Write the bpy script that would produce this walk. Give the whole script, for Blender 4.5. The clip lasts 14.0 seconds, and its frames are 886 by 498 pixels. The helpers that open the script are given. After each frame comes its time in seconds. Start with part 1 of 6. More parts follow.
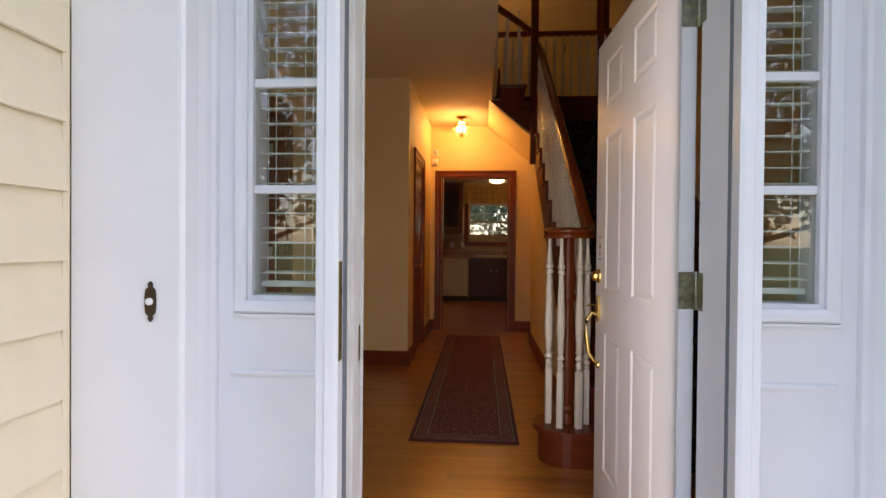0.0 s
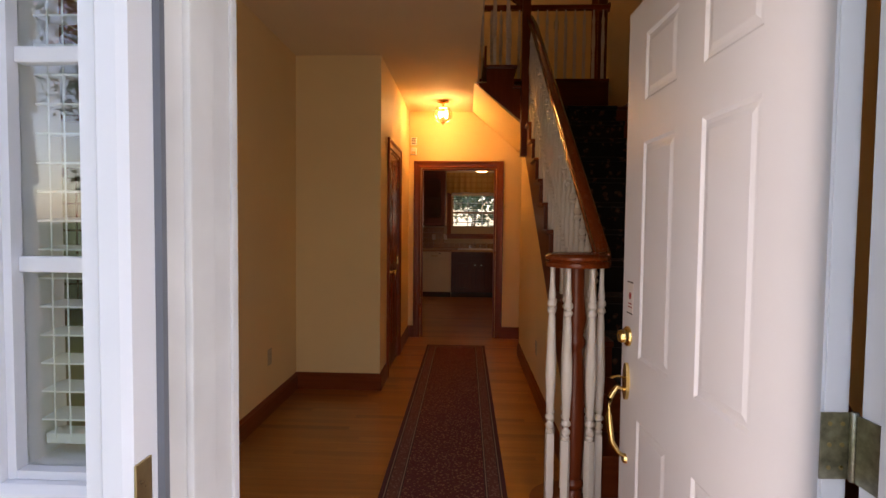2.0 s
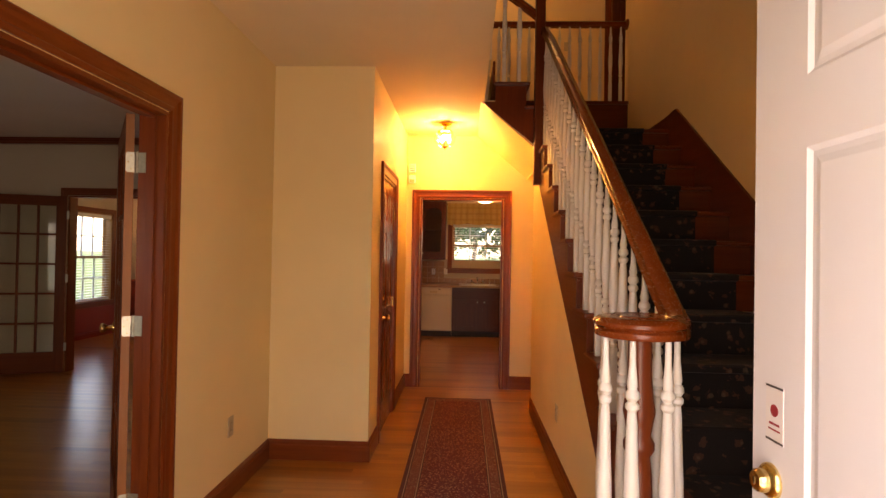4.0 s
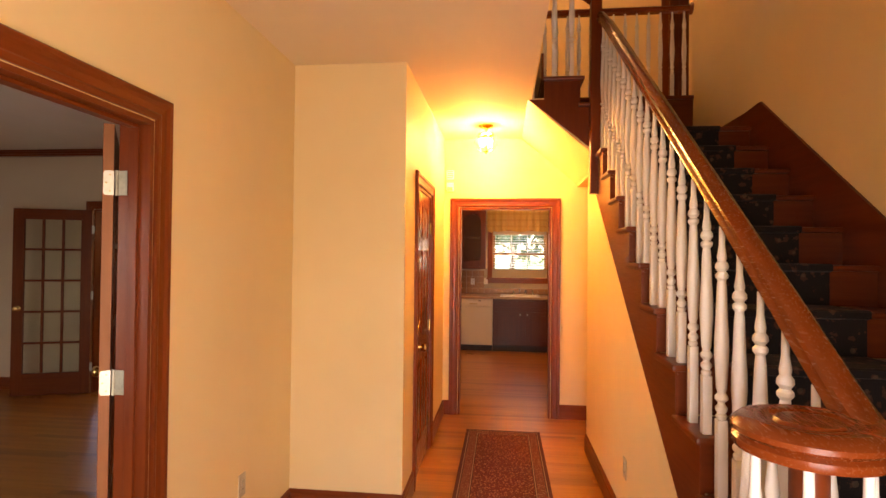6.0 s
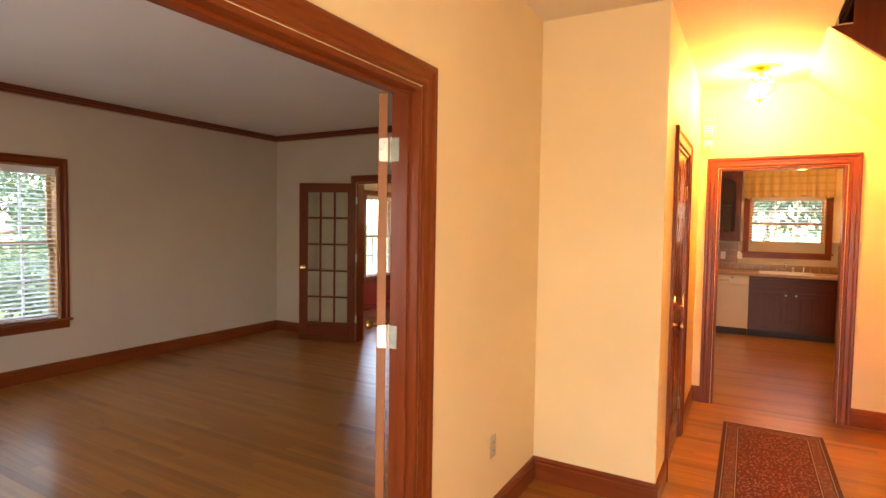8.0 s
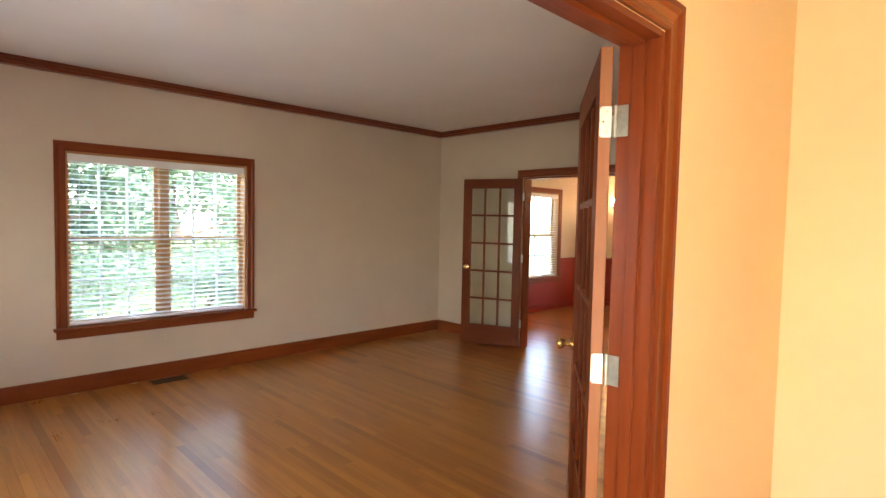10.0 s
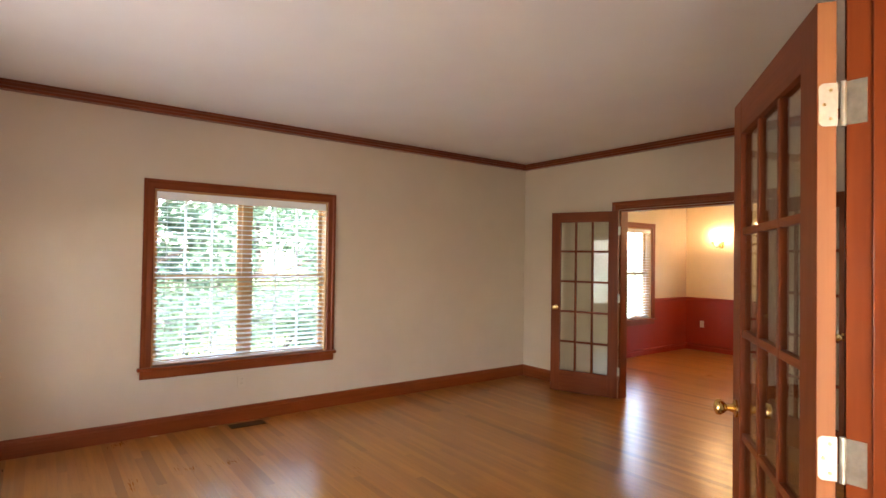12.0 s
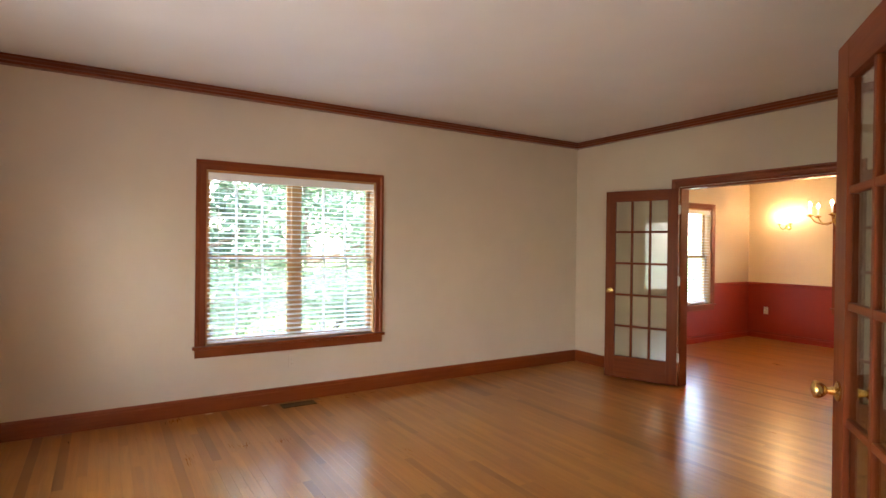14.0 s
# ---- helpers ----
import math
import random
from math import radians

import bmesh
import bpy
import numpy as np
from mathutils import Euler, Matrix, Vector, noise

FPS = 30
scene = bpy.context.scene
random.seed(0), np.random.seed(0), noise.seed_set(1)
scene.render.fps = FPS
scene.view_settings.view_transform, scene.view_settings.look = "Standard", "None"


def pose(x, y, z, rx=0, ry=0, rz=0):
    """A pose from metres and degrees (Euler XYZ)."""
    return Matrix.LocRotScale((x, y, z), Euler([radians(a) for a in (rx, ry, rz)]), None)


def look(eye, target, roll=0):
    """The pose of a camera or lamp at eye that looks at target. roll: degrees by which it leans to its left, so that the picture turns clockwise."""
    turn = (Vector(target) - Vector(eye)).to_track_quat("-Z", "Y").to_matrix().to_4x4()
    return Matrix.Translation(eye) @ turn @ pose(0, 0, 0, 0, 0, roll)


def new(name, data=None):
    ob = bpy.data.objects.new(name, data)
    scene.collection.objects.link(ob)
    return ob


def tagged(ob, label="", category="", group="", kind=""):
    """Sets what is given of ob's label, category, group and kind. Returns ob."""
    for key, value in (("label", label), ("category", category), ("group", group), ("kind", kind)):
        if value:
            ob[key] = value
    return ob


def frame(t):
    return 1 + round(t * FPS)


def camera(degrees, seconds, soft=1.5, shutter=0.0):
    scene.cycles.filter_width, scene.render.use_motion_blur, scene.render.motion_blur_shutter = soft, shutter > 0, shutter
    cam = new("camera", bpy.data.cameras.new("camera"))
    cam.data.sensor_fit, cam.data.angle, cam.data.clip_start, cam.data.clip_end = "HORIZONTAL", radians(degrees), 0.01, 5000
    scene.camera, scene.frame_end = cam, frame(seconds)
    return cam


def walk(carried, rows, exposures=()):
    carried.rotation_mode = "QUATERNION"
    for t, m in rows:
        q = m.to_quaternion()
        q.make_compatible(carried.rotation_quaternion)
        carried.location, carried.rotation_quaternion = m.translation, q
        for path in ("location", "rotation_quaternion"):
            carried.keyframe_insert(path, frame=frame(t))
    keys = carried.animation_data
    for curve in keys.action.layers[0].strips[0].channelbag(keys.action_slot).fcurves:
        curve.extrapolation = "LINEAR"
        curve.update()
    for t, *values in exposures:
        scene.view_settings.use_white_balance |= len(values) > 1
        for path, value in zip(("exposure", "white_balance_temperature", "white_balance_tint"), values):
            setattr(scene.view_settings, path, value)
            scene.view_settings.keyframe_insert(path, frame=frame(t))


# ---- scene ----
cam = camera(78.8, 14.0)
PATH = [
    (0, (0.388, 0.142, 1.175), (0.244, 2.137, 1.152), 0.5),
    (0.5, (0.383, 0.26, 1.18), (0.242, 2.255, 1.123), 0.4),
    (1, (0.387, 0.507, 1.22), (0.262, 2.501, 1.13), 0.4),
    (1.5, (0.397, 0.708, 1.336), (0.295, 2.703, 1.234), 0.5),
    (2, (0.39, 0.841, 1.375), (0.306, 2.837, 1.286), 0.6),
    (2.5, (0.369, 1.032, 1.396), (0.292, 3.03, 1.331), 1.0),
    (3, (0.353, 1.179, 1.408), (0.284, 3.177, 1.381), 1.1),
    (5.5, (0.306, 1.981, 1.527), (0.153, 3.975, 1.57), 0.7),
    (6, (0.278, 2.038, 1.566), (0.057, 4.026, 1.594), 0.6),
    (6.5, (0.257, 2.054, 1.552), (-0.159, 4.01, 1.55), 0.3),
    (7, (0.228, 2.071, 1.543), (-0.4, 3.97, 1.512), 0.3),
    (7.5, (0.164, 2.097, 1.543), (-0.655, 3.92, 1.484), 0.5),
    (8, (0.086, 2.143, 1.538), (-0.898, 3.882, 1.447), 0.9),
    (8.5, (-0.008, 2.223, 1.524), (-1.148, 3.863, 1.402), 1.1),
    (9, (-0.109, 2.294, 1.527), (-1.384, 3.832, 1.383), 1.1),
    (11.5, (-0.68, 2.527, 1.511), (-2.233, 3.787, 1.508), 0.9),
    (12, (-0.745, 2.553, 1.49), (-2.344, 3.754, 1.527), 0.9),
    (12.5, (-0.786, 2.572, 1.467), (-2.41, 3.738, 1.523), 0.85),
    (13, (-0.82, 2.582, 1.445), (-2.457, 3.731, 1.498), 0.75),
    (13.5, (-0.853, 2.59, 1.43), (-2.513, 3.707, 1.46), 0.7),
    (14, (-0.882, 2.592, 1.419), (-2.574, 3.658, 1.409), 0.7),
]
EXPOSURES = [(0.0, 1.8, 7600, 23), (1.5, 1.84, 7600, 26), (2.5, 2.16, 8200, 31), (3.0, 2.45, 9200, 32), (5.5, 4.2, 8700, 36), (6.5, 4.22, 8500, 34), (7.0, 4.18, 8300, 33), (8.0, 4.58, 7900, 27), (9.0, 4.9, 7250, 20), (11.5, 5.36, 7300, 23), (14.0, 5.36, 7250, 21)]
walk(cam, [(t, look(eye, target, roll)) for t, eye, target, roll in PATH], EXPOSURES)
SKY, SUN = 0.15, 1.3
BULB_W, CANDLE_W, DOME_W, DOME_UP_W = 114.0, 17.0, 3.6, 3.2
WINDOW_W, DOOR_W = 0.80, 1.9

# ---- world, sun, exposure ----
world = bpy.data.worlds.new("sky")
scene.world = world
world.use_nodes = True
_wn = world.node_tree.nodes
_sky = _wn.new("ShaderNodeTexSky")
_sky.sky_type = "NISHITA"
_sky.sun_disc = False
_sky.sun_elevation = radians(48)
_sky.sun_rotation = radians(90)
world.node_tree.links.new(_sky.outputs[0], _wn["Background"].inputs[0])
_wn["Background"].inputs[1].default_value = SKY

_sun = bpy.data.lights.new("sun", "SUN")
_sun.energy, _sun.angle, _sun.color = SUN, radians(12), (1.0, 0.98, 0.96)
sun_lamp = new("sun", _sun)
sun_lamp.matrix_world = look((28, 1, 30), (0, 0, 0))

# ---- helpers for building ----
BASE = {}
Z = Vector((0, 0, 1))


def thing(name, at=(0, 0, 0), label="", category="", group="", kind=""):
    """A top-level empty at its base; its parts are given in world places."""
    ob = new(name)
    ob.location = at
    ob.empty_display_size = 0.1
    BASE[ob] = Vector(at)
    return tagged(ob, label, category, group, kind)


def local_thing(name, m, label="", category="", group="", kind=""):
    """A top-level empty at the pose m; its parts are given in its own axes."""
    ob = new(name)
    ob.matrix_basis = m
    ob.empty_display_size = 0.1
    BASE[ob] = Vector((0, 0, 0))
    return tagged(ob, label, category, group, kind)


def part(name, bm, material, parent=None, label="", smooth=False):
    me = bpy.data.meshes.new(name)
    if parent is not None:
        off = BASE[parent]
        if off.length > 0:
            bmesh.ops.translate(bm, verts=bm.verts, vec=-off)
    bmesh.ops.recalc_face_normals(bm, faces=bm.faces)
    if smooth:
        for f in bm.faces:
            f.smooth = True
    bm.to_mesh(me)
    if isinstance(material, dict):
        cs = np.array([v.co[:] for v in bm.verts])
        material = material["xyz"[int(np.argmax(np.ptp(cs, axis=0)))]]
    for mt in material if isinstance(material, (list, tuple)) else [material]:
        me.materials.append(mt)
    bm.free()
    if smooth:
        me.set_sharp_from_angle(angle=radians(40))
    ob = new(name, me)
    if parent is not None:
        ob.parent = parent
        BASE[ob] = BASE[parent]
    if label:
        ob["label"] = label
    return ob


def box(bm, x0, x1, y0, y1, z0, z1, bevel=0.0):
    vs = [bm.verts.new((x, y, z)) for z in (z0, z1) for x, y in ((x0, y0), (x1, y0), (x1, y1), (x0, y1))]
    fs = [bm.faces.new([vs[i] for i in q]) for q in ((3, 2, 1, 0), (4, 5, 6, 7), (0, 1, 5, 4), (1, 2, 6, 5), (2, 3, 7, 6), (3, 0, 4, 7))]
    if bevel:
        es = list({e for f in fs for e in f.edges})
        bmesh.ops.bevel(bm, geom=es, offset=bevel, segments=2, affect="EDGES", profile=0.6)
    return bm


def boxes(*rows, bevel=0.0):
    bm = bmesh.new()
    for r in rows:
        box(bm, *r, bevel=bevel)
    return bm


def lathe(profile, segs=20, centre=(0, 0, 0), bm=None, axis="z"):
    bm = bm or bmesh.new()
    c = Vector(centre)
    rings = []
    for r, h in profile:
        ring = []
        for i in range(segs):
            a = 2 * math.pi * i / segs
            p = (r * math.cos(a), r * math.sin(a), h)
            if axis == "x":
                p = (h, p[0], p[1])
            elif axis == "y":
                p = (p[0], h, p[1])
            ring.append(bm.verts.new(c + Vector(p)))
        rings.append(ring)
    for a, b in zip(rings, rings[1:]):
        for i in range(segs):
            j = (i + 1) % segs
            bm.faces.new((a[i], a[j], b[j], b[i]))
    bm.faces.new(list(reversed(rings[0])))
    bm.faces.new(rings[-1])
    return bm


def strip(bm, p0, p1, a_dir, n_dir, prof, m0=(0, 0), m1=(0, 0)):
    """A moulding of the profile (a, n) from p0 to p1, its ends mitred by m0 and m1 (per a, per n)."""
    p0, p1, a_dir, n_dir = Vector(p0), Vector(p1), Vector(a_dir), Vector(n_dir)
    d = (p1 - p0).normalized()
    r0 = [bm.verts.new(p0 + a_dir * a + n_dir * n - d * (m0[0] * a + m0[1] * n)) for a, n in prof]
    r1 = [bm.verts.new(p1 + a_dir * a + n_dir * n + d * (m1[0] * a + m1[1] * n)) for a, n in prof]
    k = len(prof)
    for i in range(k):
        j = (i + 1) % k
        bm.faces.new((r0[i], r0[j], r1[j], r1[i]))
    bm.faces.new(list(reversed(r0)))
    bm.faces.new(r1)
    return bm


def prism(bm, outline, axis, lo, hi):
    """A flat outline (two coordinates each) made thick along an axis from lo to hi."""
    def at(p, v):
        return {"x": (v, p[0], p[1]), "y": (p[0], v, p[1]), "z": (p[0], p[1], v)}[axis]
    a = [bm.verts.new(at(p, lo)) for p in outline]
    b = [bm.verts.new(at(p, hi)) for p in outline]
    k = len(outline)
    for i in range(k):
        j = (i + 1) % k
        bm.faces.new((a[i], a[j], b[j], b[i]))
    bm.faces.new(list(reversed(a)))
    bm.faces.new(b)
    return bm


def tube(bm, pts, radius, segs=8, flat=1.0):
    """A round bar along points; radius may be a list."""
    pts = [Vector(p) for p in pts]
    rings = []
    for i, p in enumerate(pts):
        d = (pts[min(i + 1, len(pts) - 1)] - pts[max(i - 1, 0)]).normalized()
        side = d.cross(Z)
        side = side.normalized() if side.length > 1e-4 else Vector((1, 0, 0))
        up = side.cross(d)
        r = radius[i] if isinstance(radius, (list, tuple)) else radius
        rings.append([bm.verts.new(p + side * (r * math.cos(t)) + up * (r * flat * math.sin(t))) for t in (2 * math.pi * k / segs for k in range(segs))])
    for a, b in zip(rings, rings[1:]):
        for k in range(segs):
            j = (k + 1) % segs
            bm.faces.new((a[k], a[j], b[j], b[k]))
    bm.faces.new(list(reversed(rings[0])))
    bm.faces.new(rings[-1])
    return bm


def sphere(bm, c, r, sx=1, sy=1, sz=1, u=14, v=9):
    bmesh.ops.create_uvsphere(bm, u_segments=u, v_segments=v, radius=1.0, matrix=Matrix.Translation(c) @ Matrix.Diagonal((r * sx, r * sy, r * sz, 1)))
    return bm

# ---- materials ----
def material(name):
    m = bpy.data.materials.new(name)
    m.use_nodes = True
    nt = m.node_tree
    return m, nt, nt.nodes["Principled BSDF"]


def node(nt, kind, **inputs):
    n = nt.nodes.new(kind)
    for k, v in inputs.items():
        n.inputs[k.replace("_", " ")].default_value = v
    return n


def ramp(nt, src, stops):
    r = nt.nodes.new("ShaderNodeValToRGB")
    els = r.color_ramp.elements
    while len(els) < len(stops):
        els.new(0.5)
    for e, (p, c) in zip(els, stops):
        e.position, e.color = p, (*c, 1)
    nt.links.new(src, r.inputs[0])
    return r.outputs[0]


def arith(nt, op, a, b=None, c=None):
    n = nt.nodes.new("ShaderNodeMath")
    n.operation = op
    for i, v in enumerate((a, b, c)):
        if v is None:
            continue
        if isinstance(v, (int, float)):
            n.inputs[i].default_value = v
        else:
            nt.links.new(v, n.inputs[i])
    return n.outputs[0]


def mixed(nt, fac, a, b, how="MIX"):
    n = nt.nodes.new("ShaderNodeMix")
    n.data_type, n.blend_type = "RGBA", how
    for i, v in ((0, fac), (6, a), (7, b)):
        if isinstance(v, (int, float)):
            n.inputs[i].default_value = v
        elif isinstance(v, tuple):
            n.inputs[i].default_value = (*v, 1)
        else:
            nt.links.new(v, n.inputs[i])
    return n.outputs[2]


def coords(nt, scale=(1, 1, 1)):
    tc = nt.nodes.new("ShaderNodeTexCoord")
    mp = nt.nodes.new("ShaderNodeMapping")
    mp.inputs["Scale"].default_value = scale
    nt.links.new(tc.outputs["Object"], mp.inputs["Vector"])
    return mp.outputs[0]


def noise_of(nt, vec, scale, detail=4.0, rough=0.55):
    n = node(nt, "ShaderNodeTexNoise", Scale=scale, Detail=detail, Roughness=rough)
    nt.links.new(vec, n.inputs["Vector"])
    return n.outputs["Fac"]


def bumped(nt, bsdf, height, strength, distance):
    b = node(nt, "ShaderNodeBump", Strength=strength, Distance=distance)
    nt.links.new(height, b.inputs["Height"])
    nt.links.new(b.outputs[0], bsdf.inputs["Normal"])


def paint(name, base, rough=0.6, var=0.05, grain=90.0, bump=0.25, dist=0.0006, blotch=1.3, spec=0.4):
    """Rolled or brushed paint: faint large blotches, a fine roller texture."""
    m, nt, b = material(name)
    v = coords(nt)
    big = noise_of(nt, v, blotch, 3)
    fine = noise_of(nt, v, grain, 3)
    lo = tuple(c * (1 - var) for c in base)
    hi = tuple(min(1, c * (1 + var)) for c in base)
    nt.links.new(ramp(nt, big, [(0.3, lo), (0.7, hi)]), b.inputs["Base Color"])
    nt.links.new(arith(nt, "MULTIPLY_ADD", fine, 0.12, rough - 0.06), b.inputs["Roughness"])
    b.inputs["Specular IOR Level"].default_value = spec
    bumped(nt, b, fine, bump, dist)
    return m


def wood(name, dark, mid, light, rough=0.34, coat=0.06, fine=38.0, spec=0.35, relief=1.0):
    """Stained wood; the grain runs along the longest side of a piece."""
    out = {}
    for i, ax in enumerate("xyz"):
        m, nt, b = material(name + "_" + ax)
        s = [fine, fine, fine]
        s[i] = fine * 0.055
        v = coords(nt, tuple(s))
        oi = nt.nodes.new("ShaderNodeObjectInfo")
        add = nt.nodes.new("ShaderNodeVectorMath")
        add.operation = "MULTIPLY_ADD"
        nt.links.new(oi.outputs["Random"], add.inputs[0])
        add.inputs[1].default_value = (37, 53, 71)
        nt.links.new(v, add.inputs[2])
        g = noise_of(nt, add.outputs[0], 1.0, 6, 0.62)
        pores = noise_of(nt, add.outputs[0], 5.0, 3, 0.6)
        tone = noise_of(nt, coords(nt), 1.7, 2)
        c = ramp(nt, g, [(0.2, dark), (0.5, mid), (0.8, light)])
        c = mixed(nt, arith(nt, "MULTIPLY", tone, 0.3), c, dark)
        nt.links.new(c, b.inputs["Base Color"])
        nt.links.new(arith(nt, "MULTIPLY_ADD", pores, 0.16 * relief, rough - 0.08 * relief), b.inputs["Roughness"])
        b.inputs["Specular IOR Level"].default_value = spec
        b.inputs["Coat Weight"].default_value = coat
        b.inputs["Coat Roughness"].default_value = 0.18
        bumped(nt, b, pores, 0.12 * relief, 0.0006)
        out[ax] = m
    return out


def metal(name, base, rough=0.22, var=0.1):
    m, nt, b = material(name)
    n = noise_of(nt, coords(nt), 60, 3)
    nt.links.new(ramp(nt, n, [(0.3, tuple(c * (1 - var * 2) for c in base)), (0.7, base)]), b.inputs["Base Color"])
    b.inputs["Metallic"].default_value = 1.0
    nt.links.new(arith(nt, "MULTIPLY_ADD", n, 0.2, rough - 0.1), b.inputs["Roughness"])
    return m


def pane_glass(name, tint=(0.97, 0.98, 0.97), gloss_rough=0.0, extra=0.0):
    m = bpy.data.materials.new(name)
    m.use_nodes = True
    nt = m.node_tree
    nt.nodes.remove(nt.nodes["Principled BSDF"])
    tr = node(nt, "ShaderNodeBsdfTransparent", Color=(*tint, 1))
    gl = node(nt, "ShaderNodeBsdfGlossy", Roughness=gloss_rough)
    lw = node(nt, "ShaderNodeLayerWeight", Blend=0.5)
    mx = nt.nodes.new("ShaderNodeMixShader")
    nt.links.new(arith(nt, "MULTIPLY_ADD", arith(nt, "POWER", lw.outputs["Facing"], 5.0), 0.95, 0.043 + extra), mx.inputs[0])
    nt.links.new(tr.outputs[0], mx.inputs[1])
    nt.links.new(gl.outputs[0], mx.inputs[2])
    nt.links.new(mx.outputs[0], nt.nodes["Material Output"].inputs[0])
    return m


def glow(name, colour, strength):
    m, nt, b = material(name)
    b.inputs["Base Color"].default_value = (0.9, 0.85, 0.75, 1)
    b.inputs["Emission Color"].default_value = (*colour, 1)
    b.inputs["Emission Strength"].default_value = strength
    return m


def plank_wood(name, tones, rough=0.3):
    """Oak strip floor: each board has its own tone, grain along its length (x)."""
    m, nt, b = material(name)
    oi = nt.nodes.new("ShaderNodeObjectInfo")
    ge = nt.nodes.new("ShaderNodeNewGeometry")
    rnd = arith(nt, "FRACT", arith(nt, "ADD", arith(nt, "MULTIPLY", oi.outputs["Random"], 7.3), arith(nt, "MULTIPLY", ge.outputs["Random Per Island"], 5.7)))
    v = coords(nt, (1.3, 24, 24))
    add = nt.nodes.new("ShaderNodeVectorMath")
    add.operation = "MULTIPLY_ADD"
    nt.links.new(rnd, add.inputs[0])
    add.inputs[1].default_value = (61, 83, 29)
    nt.links.new(v, add.inputs[2])
    g = noise_of(nt, add.outputs[0], 1.0, 6, 0.65)
    fine = noise_of(nt, add.outputs[0], 6.0, 3, 0.6)
    tone = ramp(nt, rnd, [(0.0, tones[0]), (0.03, tones[0]), (0.12, tones[1]), (0.5, tones[2]), (1.0, tones[3])])
    c = mixed(nt, ramp(nt, g, [(0.3, (0.62, 0.62, 0.62)), (0.58, (0, 0, 0))]), tone, tones[0])
    nt.links.new(c, b.inputs["Base Color"])
    wear = noise_of(nt, coords(nt), 2.2, 3)
    nt.links.new(arith(nt, "ADD", arith(nt, "MULTIPLY", fine, 0.05), arith(nt, "MULTIPLY_ADD", wear, 0.10, rough - 0.12)), b.inputs["Roughness"])
    b.inputs["Specular IOR Level"].default_value = 0.55
    b.inputs["Coat Weight"].default_value = 0.45
    b.inputs["Coat Roughness"].default_value = 0.2
    bumped(nt, b, fine, 0.03, 0.0003)
    return m


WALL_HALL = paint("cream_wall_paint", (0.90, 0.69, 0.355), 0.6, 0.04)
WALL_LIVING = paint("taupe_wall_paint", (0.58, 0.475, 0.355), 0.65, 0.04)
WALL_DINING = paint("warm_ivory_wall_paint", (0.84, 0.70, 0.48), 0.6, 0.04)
WALL_RED = paint("red_wall_paint", (0.30, 0.031, 0.017), 0.5, 0.08)
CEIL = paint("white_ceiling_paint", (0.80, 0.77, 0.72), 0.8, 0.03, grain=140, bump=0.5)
# hall ceiling: cream with the lamp's warm tint put into the colour
CEIL_HALL = paint("lamp_warmed_ceiling_paint", (0.80, 0.65, 0.42), 0.8, 0.03, grain=140, bump=0.5)
WHITE = paint("white_gloss_paint", (0.80, 0.80, 0.82), 0.35, 0.025, grain=30, bump=0.1, blotch=4, spec=0.5)
WHITE_WORN = paint("worn_white_paint", (0.74, 0.72, 0.69), 0.45, 0.08, grain=14, bump=0.4, blotch=7)
DOORWHITE = paint("white_steel_door_paint", (0.75, 0.75, 0.77), 0.38, 0.03, grain=50, bump=0.15, blotch=3)
SIDING = paint("cream_fibre_cement", (0.78, 0.68, 0.50), 0.6, 0.05, grain=22, bump=0.6, dist=0.002, blotch=5)
BALUSTER = paint("baluster_white_paint", (0.80, 0.76, 0.68), 0.35, 0.04, grain=40, bump=0.1, blotch=9, spec=0.5)
CHERRY = wood("cherry_trim", (0.15, 0.026, 0.005), (0.205, 0.041, 0.008), (0.25, 0.056, 0.011))
STAIRWOOD = wood("cherry_stair", (0.12, 0.021, 0.005), (0.165, 0.031, 0.007), (0.205, 0.043, 0.010), rough=0.34, coat=0.1)
RAILWOOD = wood("polished_rail", (0.17, 0.030, 0.006), (0.205, 0.039, 0.008), (0.235, 0.047, 0.010), rough=0.27, coat=0.22, fine=44.0, spec=0.32, relief=0.25)
OAKDOOR = wood("french_door_wood", (0.105, 0.020, 0.004), (0.155, 0.032, 0.006), (0.195, 0.044, 0.009), rough=0.45, coat=0.02, spec=0.15)
LEAFEDGE = wood("tan_edge_wood", (0.30, 0.105, 0.032), (0.36, 0.135, 0.042), (0.42, 0.165, 0.055), rough=0.5, coat=0.0)
# sash wood lightened: the bright window's bloom is put into its colour
SASH = wood("bloom_paled_sash_wood", (0.42, 0.21, 0.085), (0.52, 0.28, 0.12), (0.60, 0.35, 0.16), rough=0.45, coat=0.05)
KITWOOD = wood("kitchen_cherry", (0.06, 0.011, 0.004), (0.11, 0.022, 0.007), (0.16, 0.036, 0.011), rough=0.42, coat=0.1)
FLOORWOOD = plank_wood("oak_strip_floor", ((0.255, 0.083, 0.013), (0.36, 0.130, 0.021), (0.425, 0.161, 0.027), (0.47, 0.191, 0.035)), 0.34)
BRASS = metal("brass", (0.83, 0.60, 0.24), 0.2)
OLDBRASS = metal("antique_brass", (0.55, 0.42, 0.22), 0.3)
NICKEL = metal("pale_hinge_metal", (0.56, 0.54, 0.44), 0.42)
TARNISHED = metal("tarnished_steel", (0.42, 0.40, 0.30), 0.4, 0.25)
DARKMETAL = metal("dark_bronze", (0.10, 0.07, 0.05), 0.4)
GLASS = pane_glass("window_glass")
SIDEGLASS = pane_glass("sidelight_glass", (0.93, 0.95, 0.93), 0.0, 0.04)
DOORGLASS = pane_glass("door_glass", (0.94, 0.96, 0.93))
